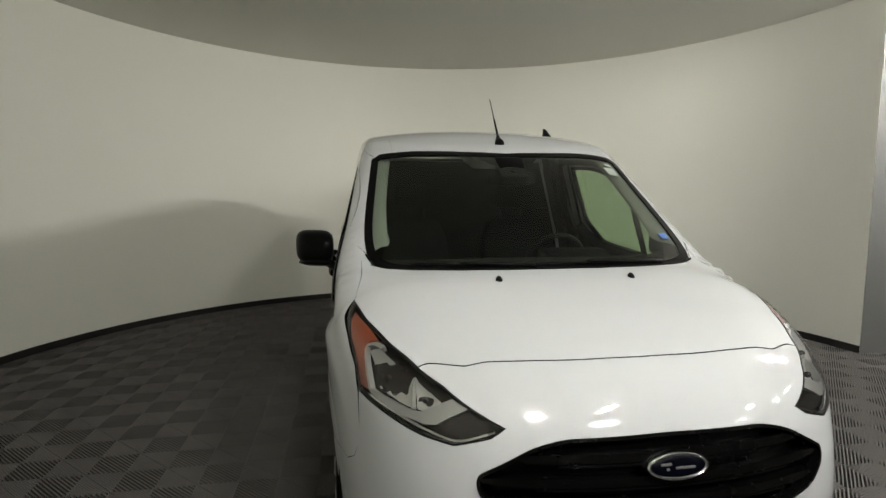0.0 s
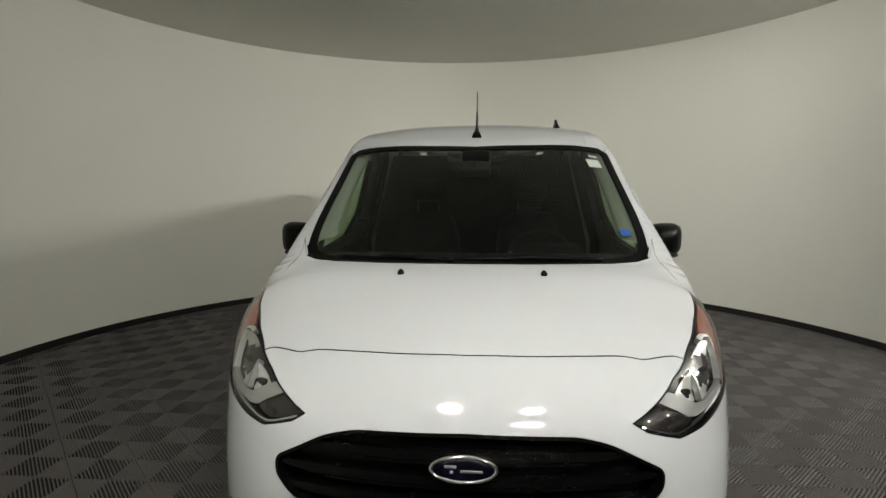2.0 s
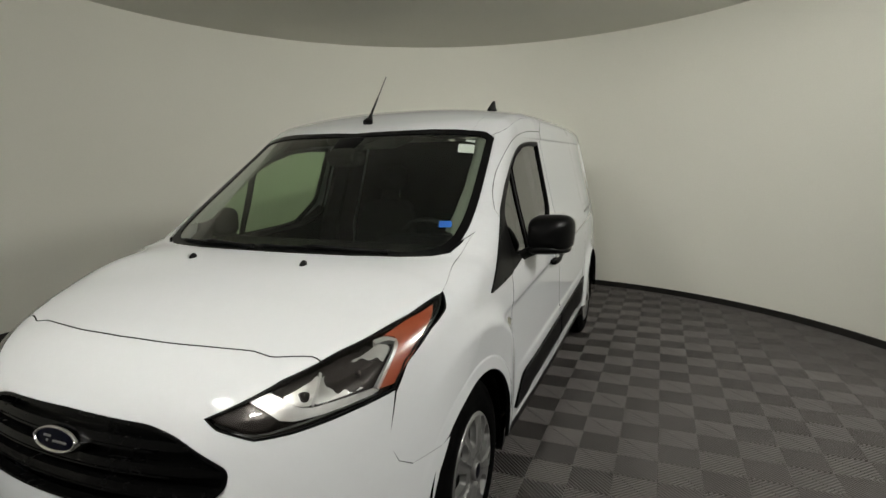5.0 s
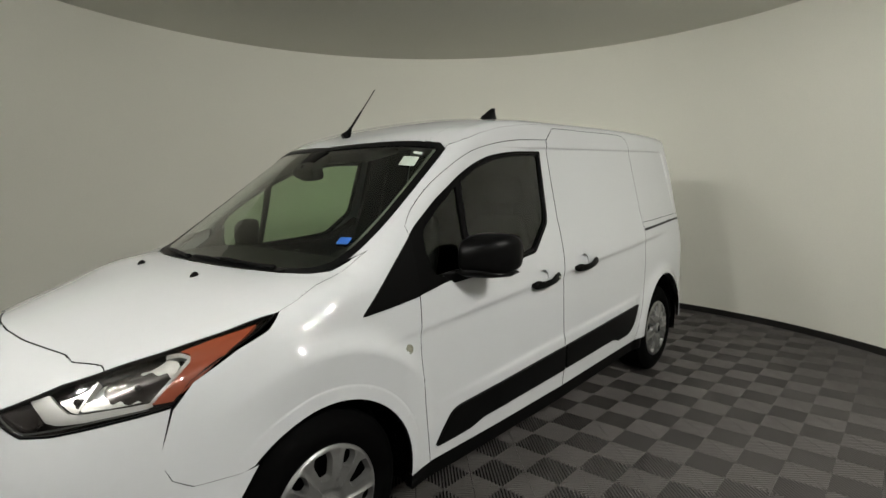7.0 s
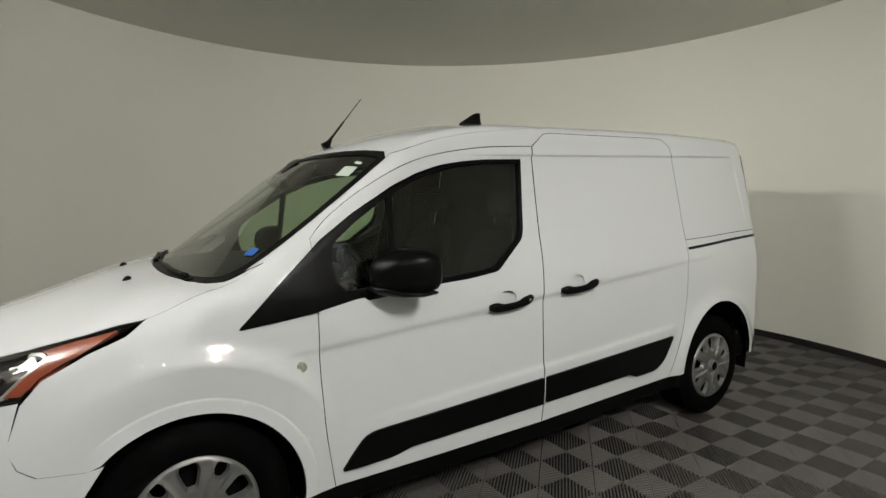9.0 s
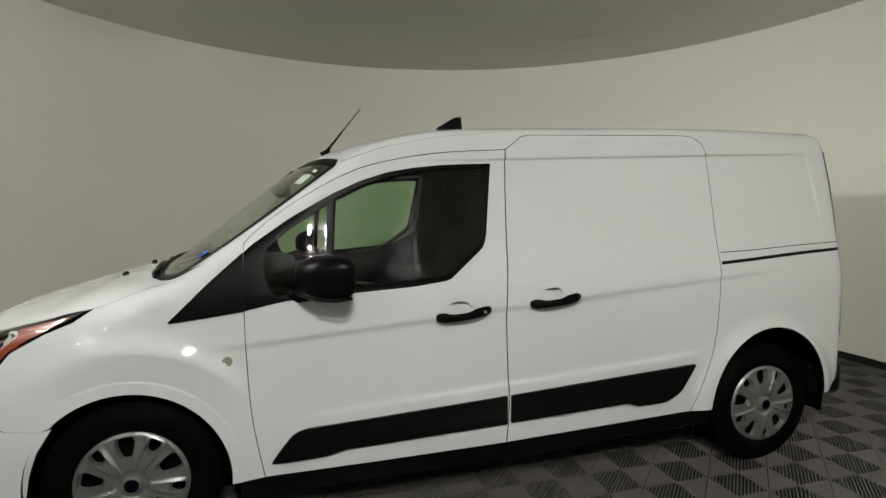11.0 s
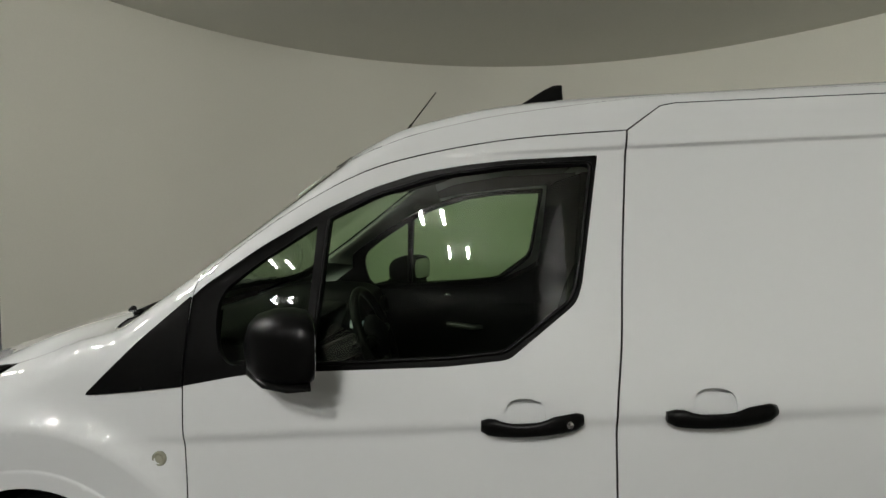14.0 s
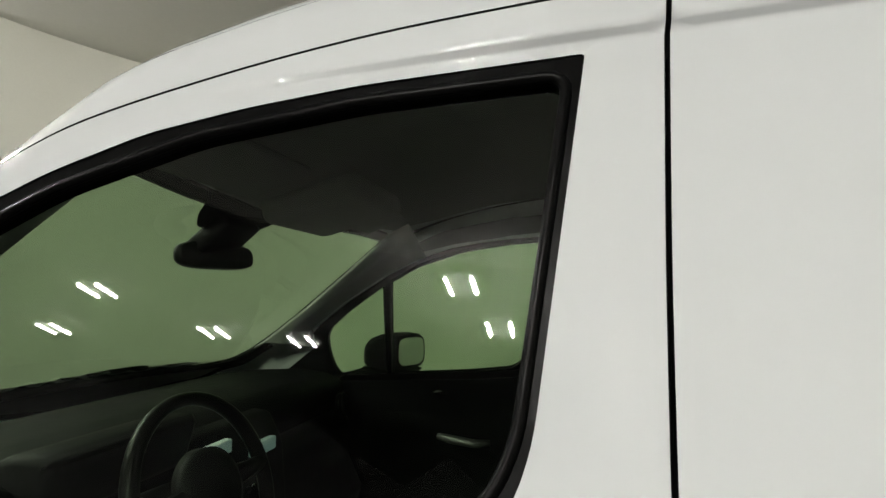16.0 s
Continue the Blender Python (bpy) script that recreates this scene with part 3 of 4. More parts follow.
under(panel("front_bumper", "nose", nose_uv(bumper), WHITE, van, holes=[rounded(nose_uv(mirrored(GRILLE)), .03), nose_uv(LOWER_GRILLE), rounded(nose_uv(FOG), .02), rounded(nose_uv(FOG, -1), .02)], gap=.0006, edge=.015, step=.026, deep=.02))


# ---- lamps of the room, and the added front fill ----
def disc_lamp(x, y, r, power, tilt=(0, 0), color=(1, .955, .87)):
    ob = holder("ceiling_lamp", "round flat white lamp on the ceiling", "lamp", (x, y, ROOM_H - .03))
    ob["group"] = "ceiling lamps"
    bm = bmesh.new()
    lathe(bm, [(0, .028), (r + .02, .028), (r + .02, -.02), (r + .004, -.024), (r + .004, .0), (0, .0)], 48)
    part("housing", bm, LAMPBODY, ob)
    data = bpy.data.lights.new("lamp_disc", "AREA")
    data.shape, data.size, data.energy, data.color = "DISK", 2 * r, power, color
    lamp = new("lamp_disc", data)
    lamp.parent = ob
    lamp.location = (0, 0, -.012)
    return ob


for x, y, r, power in LAMPS:
    disc_lamp(x, y, r, power)


def twin_tubes(x, y, glow):
    ob = holder("tube_lamp", "white twin tube lamp under the ceiling, front pair added as fill", "lamp", (x, y, ROOM_H - .02))
    ob["group"] = "tube lamps"
    bm = bmesh.new()
    box(bm, (-.15, -.16, -.015), (.15, .16, .018), .006)
    part("housing", bm, LAMPBODY, ob)
    for dx in (-.1, .1):
        bm = bmesh.new()
        tube(bm, [(dx, -.13, -.036), (dx, .13, -.036)], .015, 12)
        part("tube", bm, glow, ob, "white fluorescent tube")


for places, glow in ((SIDE_TUBES, BRIGHT_TUBE), (FRONT_FILLS, FRONT_FILL), (TUBES, TUBE)):
    for x, y in places:
        twin_tubes(x, y, glow)


# ---- trim on the van's sides ----
MOLD_FRONT = [(.522, .347, .01), (.560, .402), (.615, .468, .03), (.665, .484, .02), (1.564, .537, .004), (1.565, .404, .004), (.83, .376), (.745, .354, .03), (.60, .347)]
MOLD_SLIDE = [(1.583, .538, .004), (2.56, .598), (2.600, .600, .015), (2.512, .466, .03), (2.434, .420, .03), (2.265, .413), (2.204, .435, .02), (1.584, .408, .004)]
ROCKER = [(.405, .283), (.50, .286), (1.57, .306), (2.59, .345), (2.705, .350), (2.70, .262), (1.6, .212), (.41, .195)]


def strip(points, width):
    p = np.array(points, float)
    d = np.gradient(p, axis=0)
    n = np.stack([-d[:, 1], d[:, 0]], 1)
    n /= np.linalg.norm(n, axis=1, keepdims=True)
    return [tuple(q) for q in p + n * width / 2] + [tuple(q) for q in (p - n * width / 2)[::-1]]


def pull_handle(name, parent, sign, x0, x1, z0, z1, lock):
    """A bowed bar on two feet over its cup."""
    rings = []
    for i in range(15):
        t = i / 14
        x, z = x0 + (x1 - x0) * t, z0 + (z1 - z0) * t - .003 * math.sin(math.pi * t)
        y = float(lift("side", np.array([(x, z)]), sign)[0, 1]) + sign * (.010 + .026 * math.sin(math.pi * min(max((t - .02) / .96, 0), 1)) ** .6)
        h = .0225 if 1 < i < 13 else (.021 if 0 < i < 14 else .013)
        deep = .011
        if t < .12 or t > .88:
            deep = .018
        dip = .011 * math.exp(-((t - .42) / .24) ** 6)
        rings.append([(x, y + sign * deep * math.cos(a) * .8, z + (h - dip if math.sin(a) > 0 else h) * math.sin(a)) for a in (2 * math.pi * k / 14 for k in range(14))])
    bm = bmesh.new()
    loft(bm, rings)
    bmesh.ops.recalc_face_normals(bm, faces=bm.faces)
    ob = part(name, bm, BLACK, parent, "black plastic pull handle")
    if lock:
        bm = bmesh.new()
        y = rings[12][0][1]
        lathe(bm, [(0, .004), (.007, .004), (.009, .002), (.009, -.006)], 20, pose(x0 + (x1 - x0) * .86, y, z0 + (z1 - z0) * .86 - .003, -90 * sign, 0, 0))
        part("lock_cylinder", bm, CHROME, parent)
    return ob


for sign in (-1, 1):
    door, slide = grp[sign]
    panel("side_moulding", "side", rounded(MOLD_FRONT, .01), BLACK, door, sign=sign, gap=0, out=.012, deep=.014, edge=.012, step=.03)
    panel("side_moulding", "side", rounded(MOLD_SLIDE, .01), BLACK, slide, sign=sign, gap=0, out=.012, deep=.014, edge=.012, step=.03)
    under(panel("rocker_cover", "side", ROCKER, BLACK, van, sign=sign, gap=0, out=-.022, deep=.03, step=.04))
    for parent, cup, slot in ((door, CUP_FRONT, (1.338, .946)), (slide, CUP_SLIDE, (1.793, .986))):
        panel("handle_cup", "side", cup, WHITE, parent, sign=sign, gap=-.006,
              out=lambda uv, c=slot: -.0005 - .030 * np.clip((1 - np.abs((uv[:, 0] - c[0]) / .052) ** 2.5 - np.abs((uv[:, 1] - c[1]) / .045) ** 2.8) / .35, 0, 1) * np.clip((uv[:, 1] - c[1] + .03) / .07, 0, 1), deep=0, step=.004, edge=.008)
    pull_handle("pull_handle", door, sign, 1.228, 1.478, .922, .947, True)
    pull_handle("pull_handle", slide, sign, 1.676, 1.926, .960, .985, False)
    rail = curve_through([(2.762, 1.110), (3.0, 1.125), (3.3, 1.145), (3.61, 1.160)], .03)
    under(panel("door_rail", "side", strip(rail, .017), BLACK, van, sign=sign, gap=0, out=.0015, deep=.003, step=.02))
    seam = curve_through([(2.762, 1.163), (3.0, 1.172), (3.3, 1.188), (3.62, 1.20)], .03)
    under(panel("panel_seam", "side", strip(seam, .004), SATIN, van, sign=sign, gap=0, out=.0006, deep=.001, step=.02))
    bm = bmesh.new()
    p = lift("side", np.array([(.368, .796)]), sign)[0]
    lathe(bm, [(.020, -.004), (.020, .003), (.017, .006), (.0135, .006), (.012, .003), (.009, .0045), (0, .006)], 24, Matrix.Translation(p) @ pose(0, 0, 0, -90 * sign, 0, 0))
    under(part("side_marker", bm, LENS, van, "small round clear side repeater"))

# ---- wheels ----
def wheel_at(x, sign):
    """A tyre, a pressed cover with ten windows, and a drum behind them; drawn facing +z, then stood up."""
    m = Matrix.Translation((x, sign * .775, AXLE_Z)) @ pose(0, 0, 0, -90 * sign, 0, 0)
    hub = holder("wheel")
    under(hub)
    bm = bmesh.new()
    prof = [(.208, .098), (.222, .108), (.255, .112), (.290, .104), (.306, .092), (.318, .086)]
    for k in range(9):
        h = .078 - k * .0195
        prof += [(.3245, h), (.3245, h - .014), (.3185, h - .0145), (.3185, h - .019)]
    prof += [(.318, -.094), (.290, -.104), (.255, -.112), (.208, -.098)]
    lathe(bm, prof, 72, m)
    bmesh.ops.recalc_face_normals(bm, faces=bm.faces)
    t = part("tyre", bm, RUBBER, hub)
    t.data.set_sharp_from_angle(angle=radians(35))
    holes = []
    for k in range(10):
        a = 2 * math.pi * k / 10 + .436
        wide = k % 2 == 0
        r0, r1, w0, w1 = (.098, .197, .19, .235) if wide else (.136, .197, .10, .165)
        q = [(r0, -w0), (r0, w0), (r1 * .86, w1), (r1, w1 * .7), (r1, -w1 * .7), (r1 * .86, -w1)]
        holes.append(resample(rounded([(r * math.cos(a + d), r * math.sin(a + d)) for r, d in q], .012), .008))
    outer = np.array([(.2135 * math.cos(a), .2135 * math.sin(a)) for a in np.linspace(0, 2 * math.pi, 96, endpoint=False)])
    uv, fs = triangulate(outer, holes, .0065)
    r, a = np.hypot(uv[:, 0], uv[:, 1]), np.arctan2(uv[:, 1], uv[:, 0]) - .436
    z = .104 + .016 * np.cos(np.clip((r - .10) / .12, -1, 1) * 1.5) - .012 * np.clip((r - .195) / .018, 0, 1) ** 2
    # the arms beside the small windows stand proud, with a crease on either side
    off = np.abs((a + math.pi / 5 + math.pi / 5) % (2 * math.pi / 5) - math.pi / 5)
    arm = np.clip((r - .045) / .03, 0, 1) * np.clip((.205 - r) / .03, 0, 1)
    z = z - .007 * arm * (1 / (1 + np.exp((.19 - off) / .018)))
    z = z + .004 * arm * np.exp(-((off - .17) / .028) ** 2)
    z = z - .010 * np.exp(-((r - .045) / .014) ** 2)
    verts = [m @ Vector((u, v, h)) for (u, v), h in zip(uv, z)]
    faces = [tuple(f) for f in fs]
    count = {}
    for f in faces:
        for i in range(3):
            e = tuple(sorted((f[i], f[(i + 1) % 3])))
            count[e] = count.get(e, 0) + 1
    low = {}
    mids = np.array([h.mean(0) for h in holes])
    for f in list(faces):
        for i in range(3):
            e = (f[i], f[(i + 1) % 3])
            if count[tuple(sorted(e))] == 1:
                for k in e:
                    if k not in low:
                        low[k] = len(verts)
                        q = mids[np.argmin(np.hypot(*(mids - uv[k]).T))] if r[k] < .205 else uv[k]
                        q = uv[k] + (q - uv[k]) * .22
                        verts.append(m @ Vector((q[0], q[1], z[k] - .022)))
                faces.append((e[1], e[0], low[e[0]], low[e[1]]))
    cover = from_lists("wheel_cover", verts, faces, SILVER, hub, "silver plastic wheel cover with ten windows")
    cover.data.set_sharp_from_angle(angle=radians(38))
    bm = bmesh.new()
    lathe(bm, [(.036, .095), (.036, .121), (.032, .125), (.027, .124)], 32, m)
    part("cap_ring", bm, SILVER, hub)
    bm = bmesh.new()
    lathe(bm, [(.027, .1235), (.012, .126), (0, .1265)], 28, m)
    part("centre_cap", bm, NAVY, hub)
    bm = bmesh.new()
    lathe(bm, [(.212, .095), (.205, .03), (.18, .02), (.06, .06), (0, .06)], 48, m)
    part("steel_rim", bm, SATIN, hub)
    return hub


for x in (FRONT_AXLE, REAR_AXLE):
    for sign in (-1, 1):
        wheel_at(x, sign)

for ax, rad in ((FRONT_AXLE, .378), (REAR_AXLE, .425)):
    for sign in (-1, 1):
        bm = bmesh.new()
        cols = []
        for a in np.linspace(radians(-12), radians(192), 40):
            cols.append([bm.verts.new((ax + rad * math.cos(a), sign * y, AXLE_Z + rad * math.sin(a))) for y in (.875, .80, .60, .50)])
        for c, d in zip(cols, cols[1:]):
            for k in range(3):
                bm.faces.new((c[k], c[k + 1], d[k + 1], d[k]))
        mid = bm.verts.new((ax, sign * .50, AXLE_Z))
        for c, d in zip(cols, cols[1:]):
            bm.faces.new((mid, c[3], d[3]))
        under(part("wheel_arch_liner", bm, GRILLE_BLACK, van))

bm = bmesh.new()
box(bm, (-.75, -.66, .20), (3.60, .66, .33), .02)
box(bm, (.45, -.84, .215), (2.62, .84, .33), .02)
under(part("underbody", bm, SATIN, van))
bm = bmesh.new()
box(bm, (3.46, -.845, .30), (3.705, .845, .52), .05, 3)
under(part("rear_bumper", bm, BLACK, van))
# tailgate
ys, zs = np.linspace(-.87, .87, 50), np.linspace(.40, 1.84, 40)
o = np.array([(2.6, y, z) for z in zs for y in ys])
vals = body_field(o[:, 0], o[:, 1], o[:, 2])
p = skin(o, np.tile((1, 0, 0), (len(o), 1)), 1.3)
ok = (vals < -.02) & (p[:, 0] > 3.52)
fs = [(j * 50 + i, j * 50 + i + 1, (j + 1) * 50 + i + 1, (j + 1) * 50 + i) for j in range(39) for i in range(49)]
fs = [f for f in fs if all(ok[k] for k in f)]
used = sorted({k for f in fs for k in f})
at = {k: i for i, k in enumerate(used)}
under(from_lists("rear_door", p[used], [tuple(at[k] for k in f) for f in fs], WHITE, van, "white rear doors", skin_normal(p[used])))
for sign in (-1, 1):
    under(panel("tail_lamp", "side", rounded([(3.612, 1.715, .004), (3.632, 1.712, .006), (3.660, 1.50), (3.668, 1.20), (3.660, .66, .006), (3.640, .66, .006), (3.648, 1.20), (3.634, 1.50)], .02), SATIN, van, sign=sign, gap=0, out=.004, deep=.01, step=.02, label="dark upright lamp strip on the rear corner"))

# ---- mirrors ----
def door_mirror(sign):
    door = grp[sign][0]
    rings = []
    for x, y0, y1, z0, z1 in ((.655, .955, 1.000, 1.10, 1.14), (.665, .930, 1.040, 1.075, 1.175), (.690, .914, 1.075, 1.058, 1.202), (.735, .906, 1.098, 1.052, 1.218),
                              (.780, .906, 1.104, 1.054, 1.221), (.812, .910, 1.102, 1.058, 1.216), (.824, .916, 1.095, 1.066, 1.208)):
        c, w, zc, h = (y0 + y1) / 2, (y1 - y0) / 2, (z0 + z1) / 2, (z1 - z0) / 2
        ring = []
        for k in range(28):
            a = 2 * math.pi * k / 28
            e = .55
            yy = c + w * math.copysign(abs(math.cos(a)) ** e, math.cos(a))
            ring.append((x + .42 * (yy - 1.0), sign * yy, zc + h * math.copysign(abs(math.sin(a)) ** e, math.sin(a))))
        rings.append(ring)
    bm = bmesh.new()
    loft(bm, rings)
    bmesh.ops.recalc_face_normals(bm, faces=bm.faces)
    head = part("door_mirror", bm, BLACK, door, "black plastic door mirror")
    bm = bmesh.new()
    loft(bm, [[(.8255 + .42 * (.006 + .080 * math.copysign(abs(math.cos(a)) ** .5, math.cos(a))), sign * (1.006 + .080 * math.copysign(abs(math.cos(a)) ** .5, math.cos(a))), 1.138 + .060 * math.copysign(abs(math.sin(a)) ** .5, math.sin(a))) for a in (2 * math.pi * k / 28 for k in range(28))],
              [(.8265 + .42 * (.006 + .079 * math.copysign(abs(math.cos(a)) ** .5, math.cos(a))), sign * (1.006 + .079 * math.copysign(abs(math.cos(a)) ** .5, math.cos(a))), 1.138 + .059 * math.copysign(abs(math.sin(a)) ** .5, math.sin(a))) for a in (2 * math.pi * k / 28 for k in range(28))]])
    part("mirror_glass", bm, MIRROR, door, smooth=False)
    # lower shell and foot
    low = []
    for x, y0, y1, z0, z1 in ((.66, .925, 1.02, 1.058, 1.078), (.70, .912, 1.07, 1.040, 1.070), (.76, .910, 1.09, 1.036, 1.066), (.815, .915, 1.088, 1.044, 1.066)):
        c, w, zc, h = (y0 + y1) / 2, (y1 - y0) / 2, (z0 + z1) / 2, (z1 - z0) / 2
        low.append([(x + .42 * (c - 1.0 + w * math.copysign(abs(math.cos(a)) ** .6, math.cos(a))), sign * (c + w * math.copysign(abs(math.cos(a)) ** .6, math.cos(a))), zc + h * math.sin(a)) for a in (2 * math.pi * k / 20 for k in range(20))])
    bm = bmesh.new()
    loft(bm, low)
    bmesh.ops.recalc_face_normals(bm, faces=bm.faces)
    part("mirror_lower_shell", bm, SATIN, door)
    bm = bmesh.new()
    foot = []
    for x, y, z, w, h in ((.52, .862, 1.020, .05, .022), (.60, .885, 1.035, .07, .026), (.67, .915, 1.050, .075, .026), (.72, .955, 1.060, .06, .02)):
        foot.append([(x + w * math.cos(a) * .8, sign * (y + .018 * math.cos(a)), z + h * math.sin(a)) for a in (2 * math.pi * k / 16 for k in range(16))])
    loft(bm, foot)
    bmesh.ops.recalc_face_normals(bm, faces=bm.faces)
    part("mirror_foot", bm, BLACK, door)


door_mirror(-1)
door_mirror(1)

# ---- roof fittings, washer jets, wipers, labels ----
bm = bmesh.new()
base = lift("top", np.array([(.83, 0.0)]))[0]
tube(bm, [base + (-.03, 0, -.004), base + (-.012, 0, .010), base + (.002, 0, .030), base + (.012, 0, .05)], [.026, .022, .012, .008], 14)
under(part("aerial_foot", bm, SATIN, van))
bm = bmesh.new()
a0, a1 = Vector(base) + Vector((.010, 0, .045)), Vector((1.019, 0, 1.962))
tube(bm, [a0, a0.lerp(a1, .42), a0.lerp(a1, .44), a1], [.0065, .0052, .0030, .0026], 10)
under(part("aerial_mast", bm, SATIN, van, "thin black whip aerial"))
bm = bmesh.new()
rings = []
zb = float(lift("top", np.array([(1.41, -.505)]))[0, 2]) - .006
for z, x0, x1, w in ((0, 1.335, 1.480, .036), (.012, 1.345, 1.476, .028), (.030, 1.375, 1.472, .017), (.052, 1.410, 1.470, .011), (.066, 1.440, 1.470, .008)):
    rings.append([(x0 + (x1 - x0) * (.5 + .5 * math.cos(a)), -.505 + w * math.sin(a) * (.35 + .65 * (.5 + .5 * math.cos(a)) ** .5), zb + z) for a in (2 * math.pi * k / 20 for k in range(20))])
loft(bm, rings)
under(part("roof_fin", bm, SATIN, van, "black shark-fin aerial"))
for sign in (-1, 1):
    bm = bmesh.new()
    p = lift("top", np.array([(-.153, sign * .271)]))[0]
    loft(bm, [[(p[0] + w * math.cos(a), p[1] + w * .8 * math.sin(a), p[2] + h + .25 * w * math.cos(a)) for a in (2 * math.pi * k / 14 for k in range(14))] for h, w in ((-.004, .017), (.006, .016), (.013, .010), (.016, .004))])
    under(part("washer_jet", bm, SATIN, van))


def on_glass(x, y, up=0.012):
    p = lift("top", np.array([(x, y)]))[0]
    n = skin_normal(p[None])[0]
    return Vector(p + n * up)


def low_line(y):
    return float(np.interp(abs(y), [0, .2, .377, .56, .672], [-.032, -.026, -.006, .042, .095]))


def wiper(y0, y1):
    arm = holder("wiper")
    under(arm)
    ys = np.linspace(y0, y1, 14)
    bm = bmesh.new()
    tube(bm, [on_glass(low_line(y) + .012 + .016 * math.sin(math.pi * k / 16), y, .010 + .008 * math.sin(math.pi * k / 14)) for k, y in enumerate(ys[:9])], [.012] + [.008] * 7 + [.005], 8)
    part("wiper_arm", bm, SATIN, arm)
    bm = bmesh.new()
    tube(bm, [on_glass(low_line(y) + .030, y, .008) for y in ys[2:]], [.003] + [.007] * 10 + [.003], 8)
    part("wiper_blade", bm, SATIN, arm)


wiper(-.52, .08)
wiper(.08, .58)
under(panel("cowl", "top", [(-.038, 0), (-.032, .2), (-.012, .38), (.034, .56), (.062, .565), (.022, .375), (.002, .19), (-.006, 0), (.002, -.19), (.022, -.375), (.062, -.565), (.034, -.56), (-.012, -.38), (-.032, -.2)],
            SATIN, van, gap=0, out=.003, deep=.01, edge=.02, step=.02))
under(panel("windscreen_label", "top", rounded([(.640, -.577), (.692, -.563), (.722, -.634), (.670, -.648)], .004), PAPER, van, gap=0, out=.001, deep=0, step=.03, label="pale green paper label on the windscreen"))
under(panel("windscreen_label", "top", rounded([(.722, -.588), (.736, -.586), (.748, -.628), (.734, -.631)], .002), PAPER, van, gap=0, out=.001, deep=0, step=.03))
under(panel("blue_tag", "top", rounded([(.232, -.648), (.262, -.640), (.283, -.688), (.253, -.697)], .004), BLUE, van, gap=0, out=.001, deep=0, step=.03, label="small blue tag on the windscreen"))

# ---- grille and badge ----
g_out = resample(rounded(nose_uv(mirrored(GRILLE)), .03), .015)
g_in = inset(g_out, .009)
under(panel("grille_surround", "nose", [tuple(p) for p in g_out], GRILLE_BLACK, van, holes=[[tuple(p) for p in g_in]], gap=.001, out=.004, deep=.03, edge=.015, step=.02))
under(panel("grille_backing", "nose", [tuple(p) for p in g_out], GRILLE_BLACK, van, gap=-.004, out=-.045, deep=0, step=.04))
# broad blades with a raised lower lip, thinner towards their ends
for z, wide in ((.725, .44), (.667, .51), (.612, .49)):
    us = np.linspace(-wide, wide, 44)
    for name, up, low, out in (("grille_bar", .012, .010, -.004), ("grille_lip", -.012, .019, -.001)):
        taper = np.clip(1.25 * (1 - (np.abs(us) / wide) ** 6), .15, 1)
        keep = np.abs(us) < (wide if name == "grille_bar" else wide * .72)
        top = [(u, z + up * k) for u, k in zip(us[keep], taper[keep])]
        bottom = [(u, z - low * k) for u, k in zip(us[keep], taper[keep])][::-1]
        under(panel(name, "nose", top + bottom, GRILLE_BLACK, van, gap=0, out=lambda uv, zz=z, o=out: o - .5 * np.abs(uv[:, 1] - zz), deep=.03, edge=.02, step=.006))


def oval(a, b, depth, mat, name, ring=0.0):
    c = lift("nose", np.array([(0.0, .702)]))[0]
    n = skin_normal(c[None])[0]
    m = Matrix.Translation(Vector(c)) @ Vector(n).to_track_quat("Z", "Y").to_matrix().to_4x4()
    bm = bmesh.new()
    rs = [(1, -.02), (1, depth * .6), (1 - .004 / a, depth)] + ([(1 - ring / a, depth), (1 - (ring + .003) / a, depth - .004)] if ring else [(.6, depth + .0015), (0.02, depth + .002)])
    loft(bm, [[m @ Vector((a * s * math.cos(t), b * (s if not ring else 1 - (1 - s) * a / b) * math.sin(t), h)) for t in (2 * math.pi * k / 48 for k in range(48))] for s, h in rs], caps=not ring)
    bmesh.ops.recalc_face_normals(bm, faces=bm.faces)
    return under(part(name, bm, mat, van)), m


_, badge_m = oval(.0875, .0355, .016, CHROME, "badge_rim", .007)
oval(.081, .0295, .010, NAVY, "badge_face")
bm = bmesh.new()
for x0, x1, y in ((-.048, -.018, .006), (-.034, -.026, -.006), (-.008, .048, -.004)):
    box(bm, (x0, y - .0035, .0112), (x1, y + .003, .0125), .001, 1, badge_m)
under(part("badge_bars", bm, SILVER, van))

